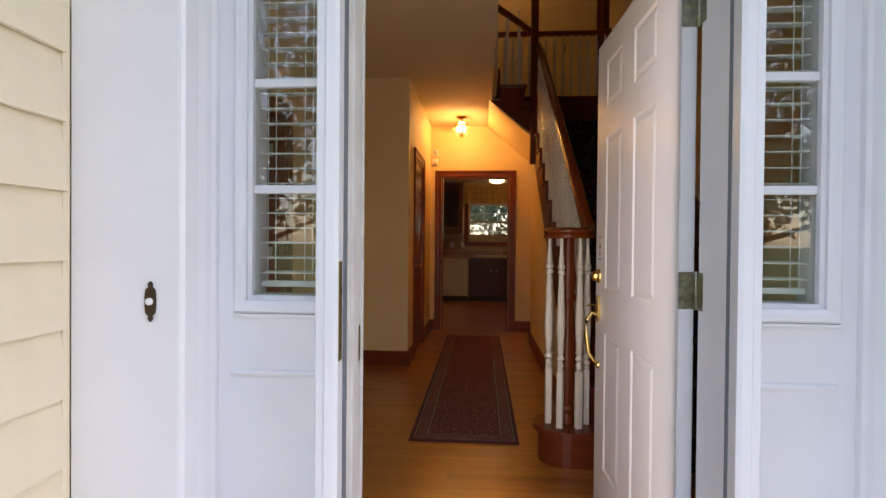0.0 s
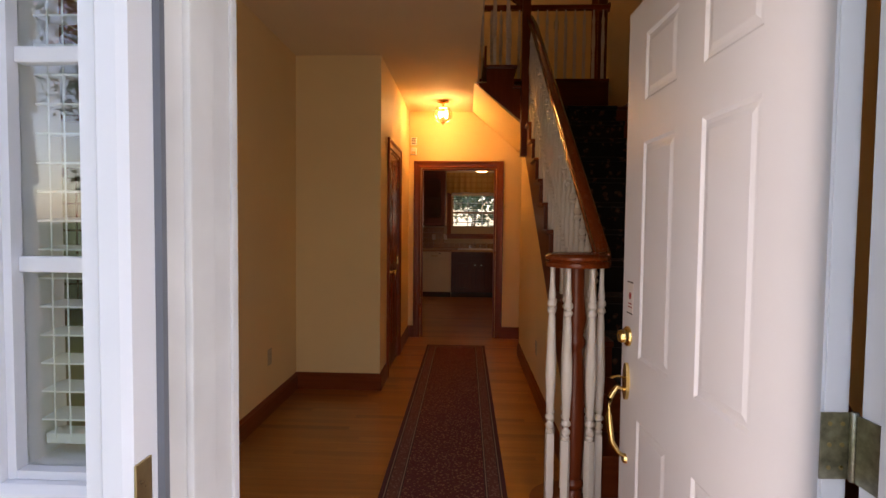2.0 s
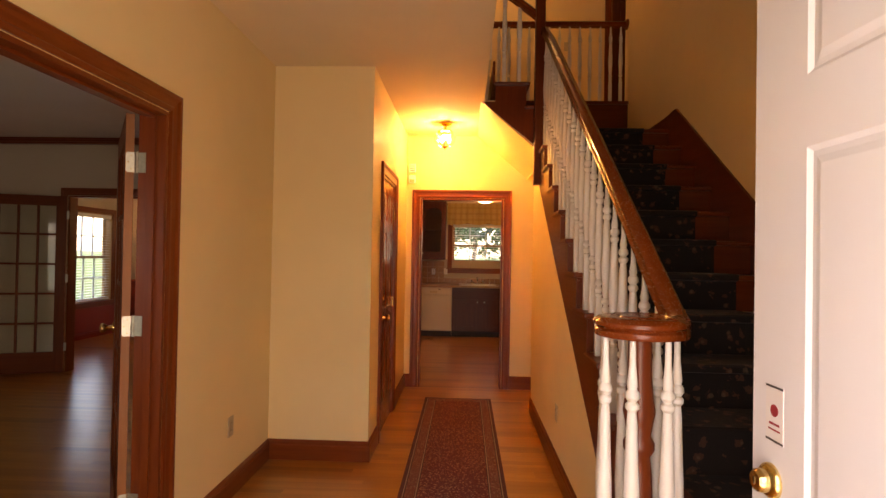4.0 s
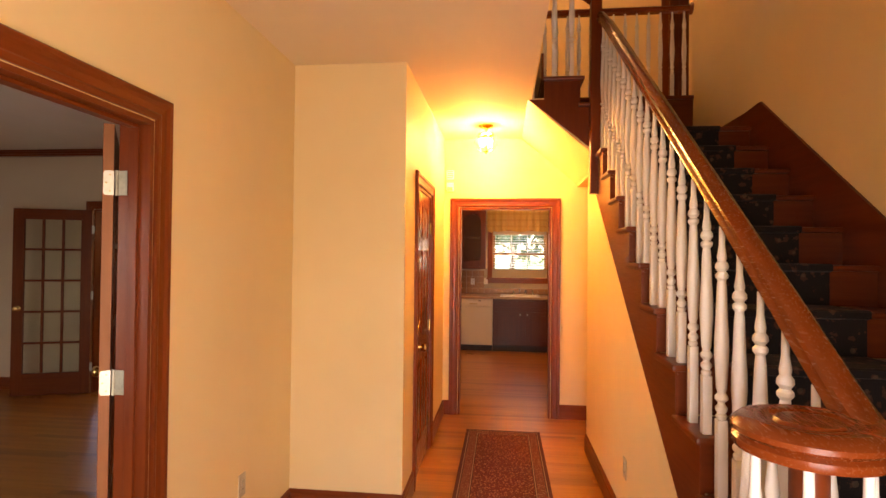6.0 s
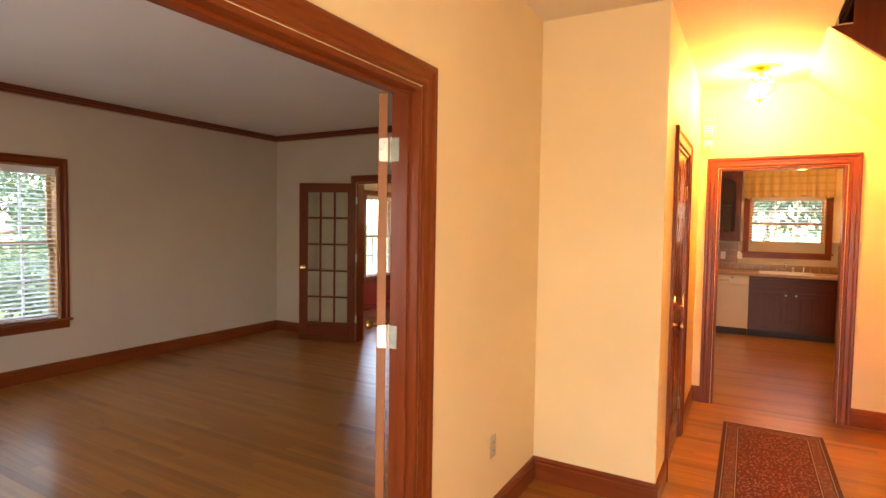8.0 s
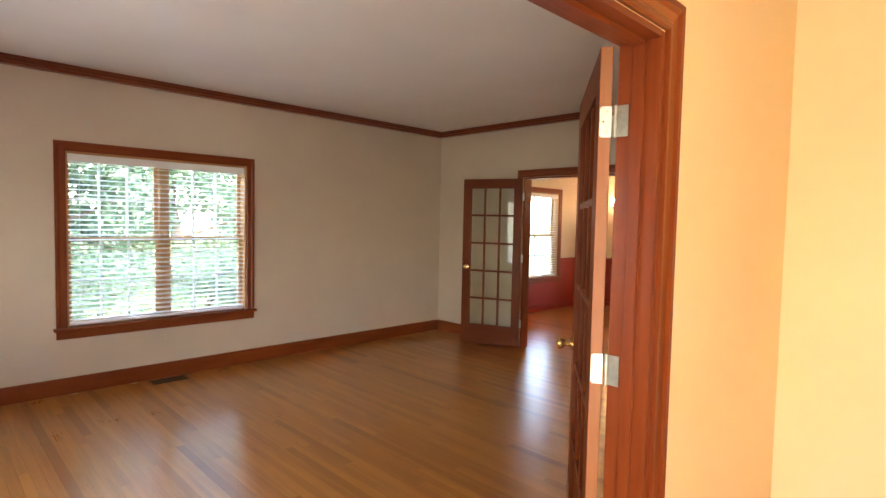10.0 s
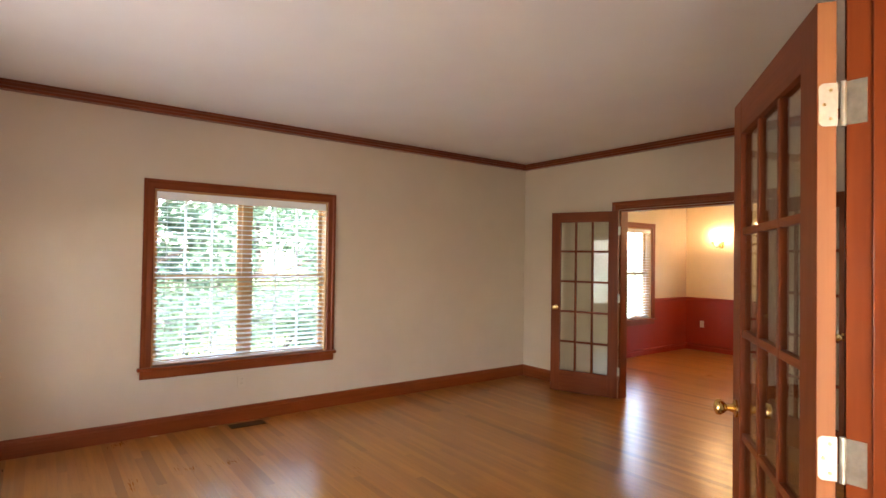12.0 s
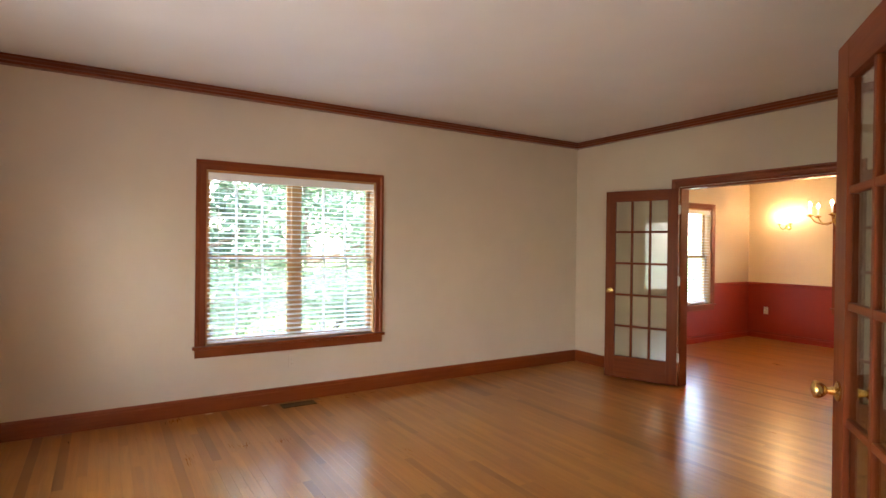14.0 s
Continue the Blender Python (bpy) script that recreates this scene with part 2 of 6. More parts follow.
LAMPGLASS = pane_glass("lamp_glass", (1.0, 0.97, 0.9), 0.05, 0.05)
PLASTIC = paint("ivory_plastic", (0.58, 0.47, 0.29), 0.5, 0.02, grain=20, bump=0.05)
SLAT = paint("white_blind_slat", (0.82, 0.80, 0.76), 0.45, 0.03, grain=20, bump=0.05, spec=0.4)
RUBBER = paint("grey_weatherstrip", (0.16, 0.17, 0.19), 0.7, 0.1)
APPLIANCE = paint("almond_enamel", (0.74, 0.68, 0.56), 0.3, 0.02, grain=20, bump=0.03)
COUNTER = paint("tan_laminate", (0.40, 0.25, 0.16), 0.35, 0.25, grain=60, blotch=40)
TILE = paint("brown_glazed_tile", (0.30, 0.17, 0.085), 0.25, 0.2, grain=40, blotch=12)
GROUT = paint("grey_grout", (0.42, 0.36, 0.28), 0.8, 0.1)
CONCRETE = paint("porch_concrete", (0.42, 0.40, 0.37), 0.8, 0.15, grain=60, bump=0.6, blotch=3)
BULB = glow("lit_bulb", (1.0, 0.62, 0.26), BULB_W)
BULB_SMALL = glow("lit_candle_bulb", (1.0, 0.70, 0.38), CANDLE_W)
DOME = glow("lit_milk_glass", (1.0, 0.60, 0.25), DOME_W)
DOME_UP = glow("lit_milk_glass_upstairs", (1.0, 0.60, 0.25), DOME_UP_W)

# ---- structure ----
def structure(name, bm, mats, label, category):
    return tagged(part(name, bm, mats), label, category, kind="structure")


def wall(name, axis, c0, c1, s0, s1, z0, z1, holes, mats, label):
    """A wall across an axis from c0 to c1, along the other from s0 to s1, with holes (s0, s1, z0, z1). mats: the low side, the high side."""
    bm = bmesh.new()
    ss = sorted({s0, s1, *(h[0] for h in holes), *(h[1] for h in holes)})
    for a, b in zip(ss, ss[1:]):
        mid = (a + b) / 2
        zs = [(z0, z1)]
        for h in holes:
            if h[0] < mid < h[1]:
                zs = [q for lo, hi in zs for q in ((lo, min(hi, h[2])), (max(lo, h[3]), hi)) if q[1] - q[0] > 1e-4]
        for lo, hi in zs:
            box(bm, *((c0, c1, a, b) if axis == "x" else (a, b, c0, c1)), lo, hi)
    k = "xyz".index(axis)
    for f in bm.faces:
        f.normal_update()
        f.material_index = 1 if f.normal[k] > 0.5 else 0
    return structure(name, bm, list(mats), label, "wall")


CEILING, UPPER = 2.74, 3.088
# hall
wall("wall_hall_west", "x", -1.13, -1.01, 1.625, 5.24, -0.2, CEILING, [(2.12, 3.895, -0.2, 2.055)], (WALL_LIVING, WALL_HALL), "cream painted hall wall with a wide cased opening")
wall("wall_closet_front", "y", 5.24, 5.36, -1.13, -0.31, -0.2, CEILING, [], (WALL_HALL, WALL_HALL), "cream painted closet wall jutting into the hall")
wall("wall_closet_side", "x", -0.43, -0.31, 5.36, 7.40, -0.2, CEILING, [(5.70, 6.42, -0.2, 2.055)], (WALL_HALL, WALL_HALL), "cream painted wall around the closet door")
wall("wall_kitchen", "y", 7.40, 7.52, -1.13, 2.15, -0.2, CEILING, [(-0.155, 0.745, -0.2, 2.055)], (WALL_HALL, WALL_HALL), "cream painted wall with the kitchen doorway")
wall("wall_living_north", "y", 7.64, 7.76, -5.74, -1.01, -0.2, CEILING, [(-4.30, -2.78, -0.2, 2.055)], (WALL_LIVING, WALL_DINING), "taupe painted wall with the dining room doorway")
wall("wall_living_west", "x", -5.90, -5.74, 1.56, 11.80, -0.2, CEILING, [(3.315, 4.86, 0.56, 2.035), (9.70, 10.56, 0.58, 2.035)], (WHITE, WALL_LIVING), "taupe painted outer wall with a double window")
wall("wall_living_south", "y", 1.56, 1.72, -5.74, -1.01, -0.2, CEILING, [(-4.18, -2.58, 0.56, 2.035)], (WHITE, WALL_LIVING), "plain taupe painted wall")
wall("wall_living_east", "x", -1.25, -1.13, 5.24, 7.64, -0.2, CEILING, [], (WALL_LIVING, WALL_HALL), "plain taupe painted wall")
wall("wall_dining_east", "x", -1.25, -1.13, 7.76, 11.64, -0.2, CEILING, [], (WALL_DINING, WALL_HALL), "ivory painted dining room wall")
wall("wall_back", "y", 11.64, 11.80, -5.74, 3.0, -0.2, CEILING, [(-4.44, -3.56, 0.58, 2.035), (0.09, 1.05, 1.20, 2.05)], (WALL_DINING, WHITE), "ivory painted outer back wall")
wall("wall_kitchen_east", "x", 3.0, 3.12, 7.40, 11.80, -0.2, CEILING, [], (WALL_HALL, WHITE), "plain kitchen wall")
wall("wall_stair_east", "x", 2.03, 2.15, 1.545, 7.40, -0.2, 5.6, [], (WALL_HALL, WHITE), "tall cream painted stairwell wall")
wall("wall_under_landing", "x", 2.15, 3.0, 7.28, 7.40, -0.2, CEILING, [], (WALL_HALL, WALL_HALL), "plain wall")
# front wall with door and sidelights
wall("wall_front", "y", 1.545, 1.625, -1.01, 2.03, -0.2, 5.6, [(-0.237, -0.032, 1.018, 1.92), (-0.02, 1.02, -0.2, 2.09), (1.032, 1.237, 1.018, 1.92)], (WHITE, WALL_HALL), "white panelled front wall beside the entrance door")
# upper storey around the stairwell
wall("wall_upper_back", "y", 8.60, 8.72, -1.25, 3.2, UPPER, 5.6, [(2.20, 2.98, UPPER, UPPER + 2.05)], (WALL_HALL, WALL_HALL), "cream painted upstairs hall wall")
wall("wall_upper_west", "x", -1.25, -1.13, 1.56, 8.60, UPPER, 5.6, [], (WHITE, WALL_HALL), "plain upstairs wall")
wall("wall_upper_front", "y", 1.56, 1.72, -1.13, -1.01, UPPER, 5.6, [], (WHITE, WALL_HALL), "plain upstairs wall")
wall("wall_upper_east", "x", 3.08, 3.20, 7.28, 8.60, UPPER, 5.6, [], (WALL_HALL, WHITE), "plain upstairs wall")
wall("wall_upper_return", "y", 7.28, 7.40, 2.15, 3.08, UPPER, 5.6, [], (WHITE, WALL_HALL), "plain upstairs wall")

structure("ceiling_hall", boxes((-1.13, 0.48, 1.625, 6.07, CEILING, UPPER - 0.02), (-1.13, 0.50, 6.07, 7.40, CEILING, UPPER - 0.02), (0.48, 2.03, 1.625, 2.3, CEILING, UPPER - 0.02)), CEIL_HALL, "smooth hall ceiling, its cream carrying the lamp's warm tint", "ceiling")
structure("ceiling_living", boxes((-5.90, -1.13, 1.56, 7.70, CEILING, CEILING + 0.2)), CEIL, "white painted living room ceiling", "ceiling")
structure("ceiling_dining", boxes((-5.90, -1.13, 7.70, 11.80, CEILING, CEILING + 0.2)), CEIL, "white painted dining room ceiling", "ceiling")
structure("ceiling_kitchen", boxes((-1.13, 3.12, 7.52, 11.64, 2.46, CEILING)), CEIL, "white painted kitchen ceiling", "ceiling")
structure("ceiling_upper", boxes((-1.25, 3.20, 1.56, 8.72, 5.6, 5.7)), CEIL, "white painted upstairs ceiling", "ceiling")
structure("floor_upper", boxes((-1.13, 3.08, 7.40, 8.60, CEILING + 0.02, UPPER)), CEIL, "upstairs floor edge", "floor")

# floors: a dark underlay; the boards lie on it
for nm, r in (("floor_hall", (-1.13, 2.03, 1.56, 7.40)), ("floor_living", (-5.74, -1.13, 1.72, 7.64)), ("floor_dining", (-5.74, -1.25, 7.64, 11.64)), ("floor_kitchen", (-1.13, 3.0, 7.40, 11.64))):
    structure(nm, boxes((*r, -0.2, -0.016)), KITWOOD["x"], "honey coloured oak strip floor with a satin finish", "floor")

# ---- trims ----
CASING = [(0, 0), (0, 0.010), (0.006, 0.014), (0.020, 0.014), (0.027, 0.010), (0.052, 0.013), (0.064, 0.021), (0.080, 0.022), (0.085, 0.018), (0.085, 0)]
BASEB = [(0, 0), (0, 0.016), (0.100, 0.016), (0.108, 0.012), (0.122, 0.012), (0.132, 0.006), (0.138, 0)]
CROWN = [(0, 0), (0, 0.008), (-0.015, 0.012), (-0.03, 0.03), (-0.052, 0.042), (-0.066, 0.062), (-0.085, 0.066), (-0.085, 0)]


def door_trim(name, origin, u, n, u0, u1, top, depth, both=True, mat=CHERRY, label="reddish cherry stained door casing"):
    """Casing and jambs round an opening in a wall whose face holds origin, with the normal n; depth: the wall's thickness."""
    root = thing(name, origin, label, "door frame", kind="structure")
    o, u, n = Vector(origin), Vector(u), Vector(n)
    for face, nn in ((o, n), (o - n * depth, -n))[: 2 if both else 1]:
        g = 0.006
        part("casing", strip(bmesh.new(), face + u * (u0 - g), face + u * (u0 - g) + Z * (top + g), -u, nn, CASING, m1=(1, 0)), mat, root)
        part("casing", strip(bmesh.new(), face + u * (u1 + g), face + u * (u1 + g) + Z * (top + g), u, nn, CASING, m1=(1, 0)), mat, root)
        part("casing", strip(bmesh.new(), face + u * (u0 - g) + Z * (top + g), face + u * (u1 + g) + Z * (top + g), Z, nn, CASING, m0=(1, 0), m1=(1, 0)), mat, root)
    t = 0.018
    sq = [(0, 0.002), (0, -depth - 0.002), (t, -depth - 0.002), (t, 0.002)]
    part("jamb", strip(bmesh.new(), o + u * (u0 - 0.002), o + u * (u0 - 0.002) + Z * top, u, n, sq), mat, root)
    part("jamb", strip(bmesh.new(), o + u * (u1 + 0.002), o + u * (u1 + 0.002) + Z * top, -u, n, sq), mat, root)
    part("head_jamb", strip(bmesh.new(), o + u * (u0 + t) + Z * (top + 0.002), o + u * (u1 - t) + Z * (top + 0.002), -Z, n, sq), mat, root)
    return root


_dl = door_trim("door_frame_living", (-1.01, 0, 0), (0, 1, 0), (1, 0, 0), 2.12, 3.895, 2.055, 0.12)
for _y0, _y1 in ((3.867, 3.879), (2.136, 2.148)):
    part("door_stop", boxes((-1.085, -1.050, _y0, _y1, 0.004, 2.028), bevel=0.002), CHERRY, _dl)
part("door_stop", boxes((-1.085, -1.050, 2.148, 3.867, 2.025, 2.0385), bevel=0.002), CHERRY, _dl)
door_trim("door_frame_closet", (-0.31, 0, 0), (0, 1, 0), (1, 0, 0), 5.70, 6.42, 2.055, 0.12)
door_trim("door_frame_kitchen", (0, 7.40, 0), (1, 0, 0), (0, -1, 0), -0.155, 0.745, 2.055, 0.12)
door_trim("door_frame_dining", (0, 7.64, 0), (1, 0, 0), (0, -1, 0), -4.30, -2.78, 2.055, 0.12)
door_trim("door_frame_upstairs", (0, 8.60, UPPER), (1, 0, 0), (0, -1, 0), 2.20, 2.98, 2.05, 0.12, both=False)


def baseboard(p0, p1, n, m0=0, m1=0, mat=CHERRY, prof=BASEB, label="cherry stained moulded baseboard", name="baseboard"):
    bm = strip(bmesh.new(), p0, p1, Z, n, prof, (0, m0), (0, m1))
    return tagged(part(name, bm, mat), label, "baseboard" if name == "baseboard" else "moulding", kind="structure")


E_, W_, N_, S_ = (1, 0, 0), (-1, 0, 0), (0, 1, 0), (0, -1, 0)
baseboard((-1.01, 3.986, 0), (-1.01, 5.24, 0), E_, 0, -1)
baseboard((-1.01, 1.625, 0), (-1.01, 2.029, 0), E_, 0, 0)
baseboard((-1.01, 5.24, 0), (-0.31, 5.24, 0), S_, -1, 1)
baseboard((-0.31, 5.24, 0), (-0.31, 5.609, 0), E_, 1, 0)
baseboard((-0.31, 6.511, 0), (-0.31, 7.40, 0), E_, 0, -1)
baseboard((-0.31, 7.40, 0), (-0.246, 7.40, 0), S_, -1, 0)
baseboard((0.836, 7.40, 0), (2.0, 7.40, 0), S_)
baseboard((0.965, 3.85, 0), (0.965, 6.55, 0), W_)
baseboard((-5.74, 1.72, 0), (-5.74, 7.64, 0), E_, 0, -1)
baseboard((-5.74, 7.64, 0), (-4.391, 7.64, 0), S_, -1, 0)
baseboard((-2.689, 7.64, 0), (-1.25, 7.64, 0), S_)
baseboard((-5.74, 1.72, 0), (-1.13, 1.72, 0), N_)
DBASE = [(0, 0), (0, 0.016), (0.07, 0.016), (0.082, 0.03), (0.096, 0.026), (0.102, 0)]
baseboard((-5.734, 7.76, 0), (-5.734, 11.64, 0), E_, 0, -1, WALL_RED, DBASE, "red painted baseboard with a moulded cap")
baseboard((-5.74, 11.634, 0), (-1.25, 11.634, 0), S_, 0, 0, WALL_RED, DBASE, "red painted baseboard with a moulded cap")
for a, b, n, m0, m1 in (((-5.74, 1.72), (-5.74, 7.64), E_, 0, -1), ((-5.74, 7.64), (-1.13, 7.64), S_, -1, 0), ((-1.13, 7.64), (-1.13, 1.72), W_, 0, 0), ((-5.74, 1.72), (-1.13, 1.72), N_, 0, 0)):
    baseboard((*a, CEILING), (*b, CEILING), n, m0, m1, CHERRY, CROWN, "dark cherry crown moulding under the ceiling", "crown_moulding")
# dining wainscot
structure("wainscot_west", boxes((-5.742, -5.734, 7.76, 9.622, 0, 0.85), (-5.742, -5.734, 10.638, 11.64, 0, 0.85), (-5.742, -5.734, 9.622, 10.638, 0, 0.50)), WALL_RED, "dark red painted lower wall below the chair rail", "wall")
structure("wainscot_north", boxes((-5.734, -4.518, 11.634, 11.642, 0, 0.85), (-3.482, -1.25, 11.634, 11.642, 0, 0.85), (-4.518, -3.482, 11.634, 11.642, 0, 0.50)), WALL_RED, "dark red painted lower wall below the chair rail", "wall")
RAIL = [(0, 0), (0, 0.010), (0.012, 0.022), (0.030, 0.024), (0.042, 0.014), (0.052, 0)]
for a, b, n, m1 in (((-5.736, 10.642), (-5.736, 11.64), E_, -1), ((-5.74, 11.636), (-4.52, 11.636), S_, 0), ((-5.736, 7.76), (-5.736, 9.618), E_, 0), ((-3.48, 11.636), (-1.25, 11.636), S_, 0)):
    baseboard((*a, 0.845), (*b, 0.845), n, 0, m1, WALL_RED, RAIL, "red painted chair rail moulding", "chair_rail")

# ---- entrance ----
entry = thing("entrance_surround", (0.5, 1.55, -0.19), "white painted entrance surround with panels and mouldings", "door surround", kind="structure")
# pilasters
for s, x0, x1 in (("l", -0.63, -0.35), ("r", 1.35, 1.76)):
    part("pilaster", boxes((x0, x1, 1.41, 1.545, -0.19, 2.9), bevel=0.004), WHITE, entry)
    xe = x1 if s == "l" else x0
    part("pilaster_moulding", strip(bmesh.new(), (xe, 1.545, -0.19), (xe, 1.545, 2.4), (1 if s == "l" else -1, 0, 0), (0, -1, 0), [(0, 0), (0, 0.130), (0.008, 0.122), (0.012, 0.07), (0.022, 0.046), (0.026, 0.03), (0.034, 0.02), (0.034, 0)]), WHITE, entry)
# door posts: blocks with stepped mouldings
POST = [(0, 0), (0, 0.186), (0.010, 0.190), (0.030, 0.190), (0.036, 0.183), (0.052, 0.183), (0.058, 0.172), (0.064, 0.150), (0.068, 0.06), (0.080, 0.03), (0.080, 0)]
part("post", strip(bmesh.new(), (0.060, 1.545, -0.15), (0.060, 1.545, 2.2), (-1, 0, 0), (0, -1, 0), POST), WHITE, entry)
part("post", strip(bmesh.new(), (0.945, 1.545, -0.15), (0.945, 1.545, 2.2), (1, 0, 0), (0, -1, 0), [(0.034, 0), (0.034, 0.104), (0.018, 0.108)] + POST[1:]), WHITE, entry)
part("head_casing", boxes((-0.02, 1.04, 1.40, 1.545, 2.09, 2.2), bevel=0.006), WHITE, entry)
# jambs with a stop, a weatherstrip and the strike plates
part("jamb", boxes((0.030, 0.064, 1.411, 1.593, -0.15, 2.06), bevel=0.004), WHITE_WORN, entry, "white jamb, paint worn and scuffed")
part("jamb", boxes((0.972, 1.004, 1.440, 1.645, -0.15, 2.06), bevel=0.004), WHITE, entry)
part("door_stop", boxes((0.966, 0.9715, 1.446, 1.600, -0.15, 2.05), bevel=0.002), WHITE, entry)
part("head_jamb", boxes((0.030, 1.004, 1.42, 1.64, 2.062, 2.09)), WHITE_WORN, entry)
part("door_stop", boxes((0.0635, 0.073, 1.452, 1.512, -0.15, 2.05), bevel=0.003), WHITE_WORN, entry)
part("jamb_bead", boxes((0.0635, 0.068, 1.574, 1.592, -0.15, 2.05), bevel=0.002), WHITE_WORN, entry)
part("strike_plate", boxes((0.0635, 0.0655, 1.535, 1.566, 0.86, 0.955), bevel=0.0006), OLDBRASS, entry, "tarnished metal strike plate")
part("weatherstrip", boxes((0.060, 0.068, 1.400, 1.4095, -0.1, 2.06)), RUBBER, entry, "dark grey rubber weatherstrip")
part("weatherstrip", boxes((0.958, 0.973, 1.4375, 1.4450, -0.1, 2.06)), RUBBER, entry, "dark grey rubber weatherstrip")
part("strike_plate", boxes((0.0600, 0.0625, 1.358, 1.386, 0.90, 1.13), bevel=0.001), OLDBRASS, entry, "tarnished metal strike plate")
part("threshold", boxes((0.065, 0.961, 1.44, 1.70, -0.03, 0.012), bevel=0.006), OLDBRASS, entry, "metal threshold")
# panels below the sidelights
for x0, x1 in ((-0.28, -0.05), (1.05, 1.27)):
    part("panel_moulding", strip(bmesh.new(), (x0, 1.545, 0.823), (x1, 1.545, 0.823), (0, 0, 1), (0, -1, 0), [(-0.008, 0), (-0.006, 0.007), (0.001, 0.010), (0.007, 0.006), (0.009, 0)]), WHITE, entry)

# siding on the side wall of the porch
siding = thing("siding_wall", (-0.64, 0.4, -0.19), "cream lapped siding with fine wood grain", "siding", kind="structure")
structure("wall_porch_west", boxes((-1.0, -0.64, 1.05, 1.545, -0.3, 2.9)), SIDING, "cream sided porch wall", "wall")
structure("wall_porch_east", boxes((1.76, 1.98, 1.05, 1.545, -0.3, 2.9)), SIDING, "cream sided porch wall", "wall")
_bd = bmesh.new()
strip(_bd, (-0.64, 1.05, 0), (-0.64, 1.385, 0), (0, 0, 1), (1, 0, 0), [(0, 0), (0, 0.010), (-0.006, 0.014), (-0.004, 0.022), (0.010, 0.0215), (0.182, 0.003), (0.182, 0)])
_first = None
for k in range(20):
    z = -0.388
    if _first is None:
        bmesh.ops.translate(_bd, verts=_bd.verts, vec=(0, 0, z))
        _first = part("board", _bd, SIDING, siding)
    else:
        o = _first.copy()
        scene.collection.objects.link(o)
        o.location.z = 0.1685 * k
part("corner_board", boxes((-0.64, -0.6305, 1.3855, 1.409, -0.19, 2.9), bevel=0.002), SIDING, siding)

# door bell
bell = thing("doorbell", (-0.421, 1.41, 1.025), "dark bronze doorbell plate with a white button", "doorbell")
pl = [(0.0, 0.05), (0.006, 0.042), (0.004, 0.036), (0.012, 0.028), (0.0135, 0.01), (0.0135, -0.01), (0.012, -0.028), (0.004, -0.036), (0.006, -0.042), (0.0, -0.05)]
outl = pl + [(-x, z) for x, z in reversed(pl[1:-1])]
part("plate", prism(bmesh.new(), [(-0.421 + x, 1.025 + z) for x, z in outl], "y", 1.404, 1.4105), DARKMETAL, bell)
part("button", lathe([(0.009, 1.405), (0.009, 1.399), (0.006, 1.396)], 16, (-0.421, 0, 1.025), axis="y"), WHITE, bell, "white push button", True)


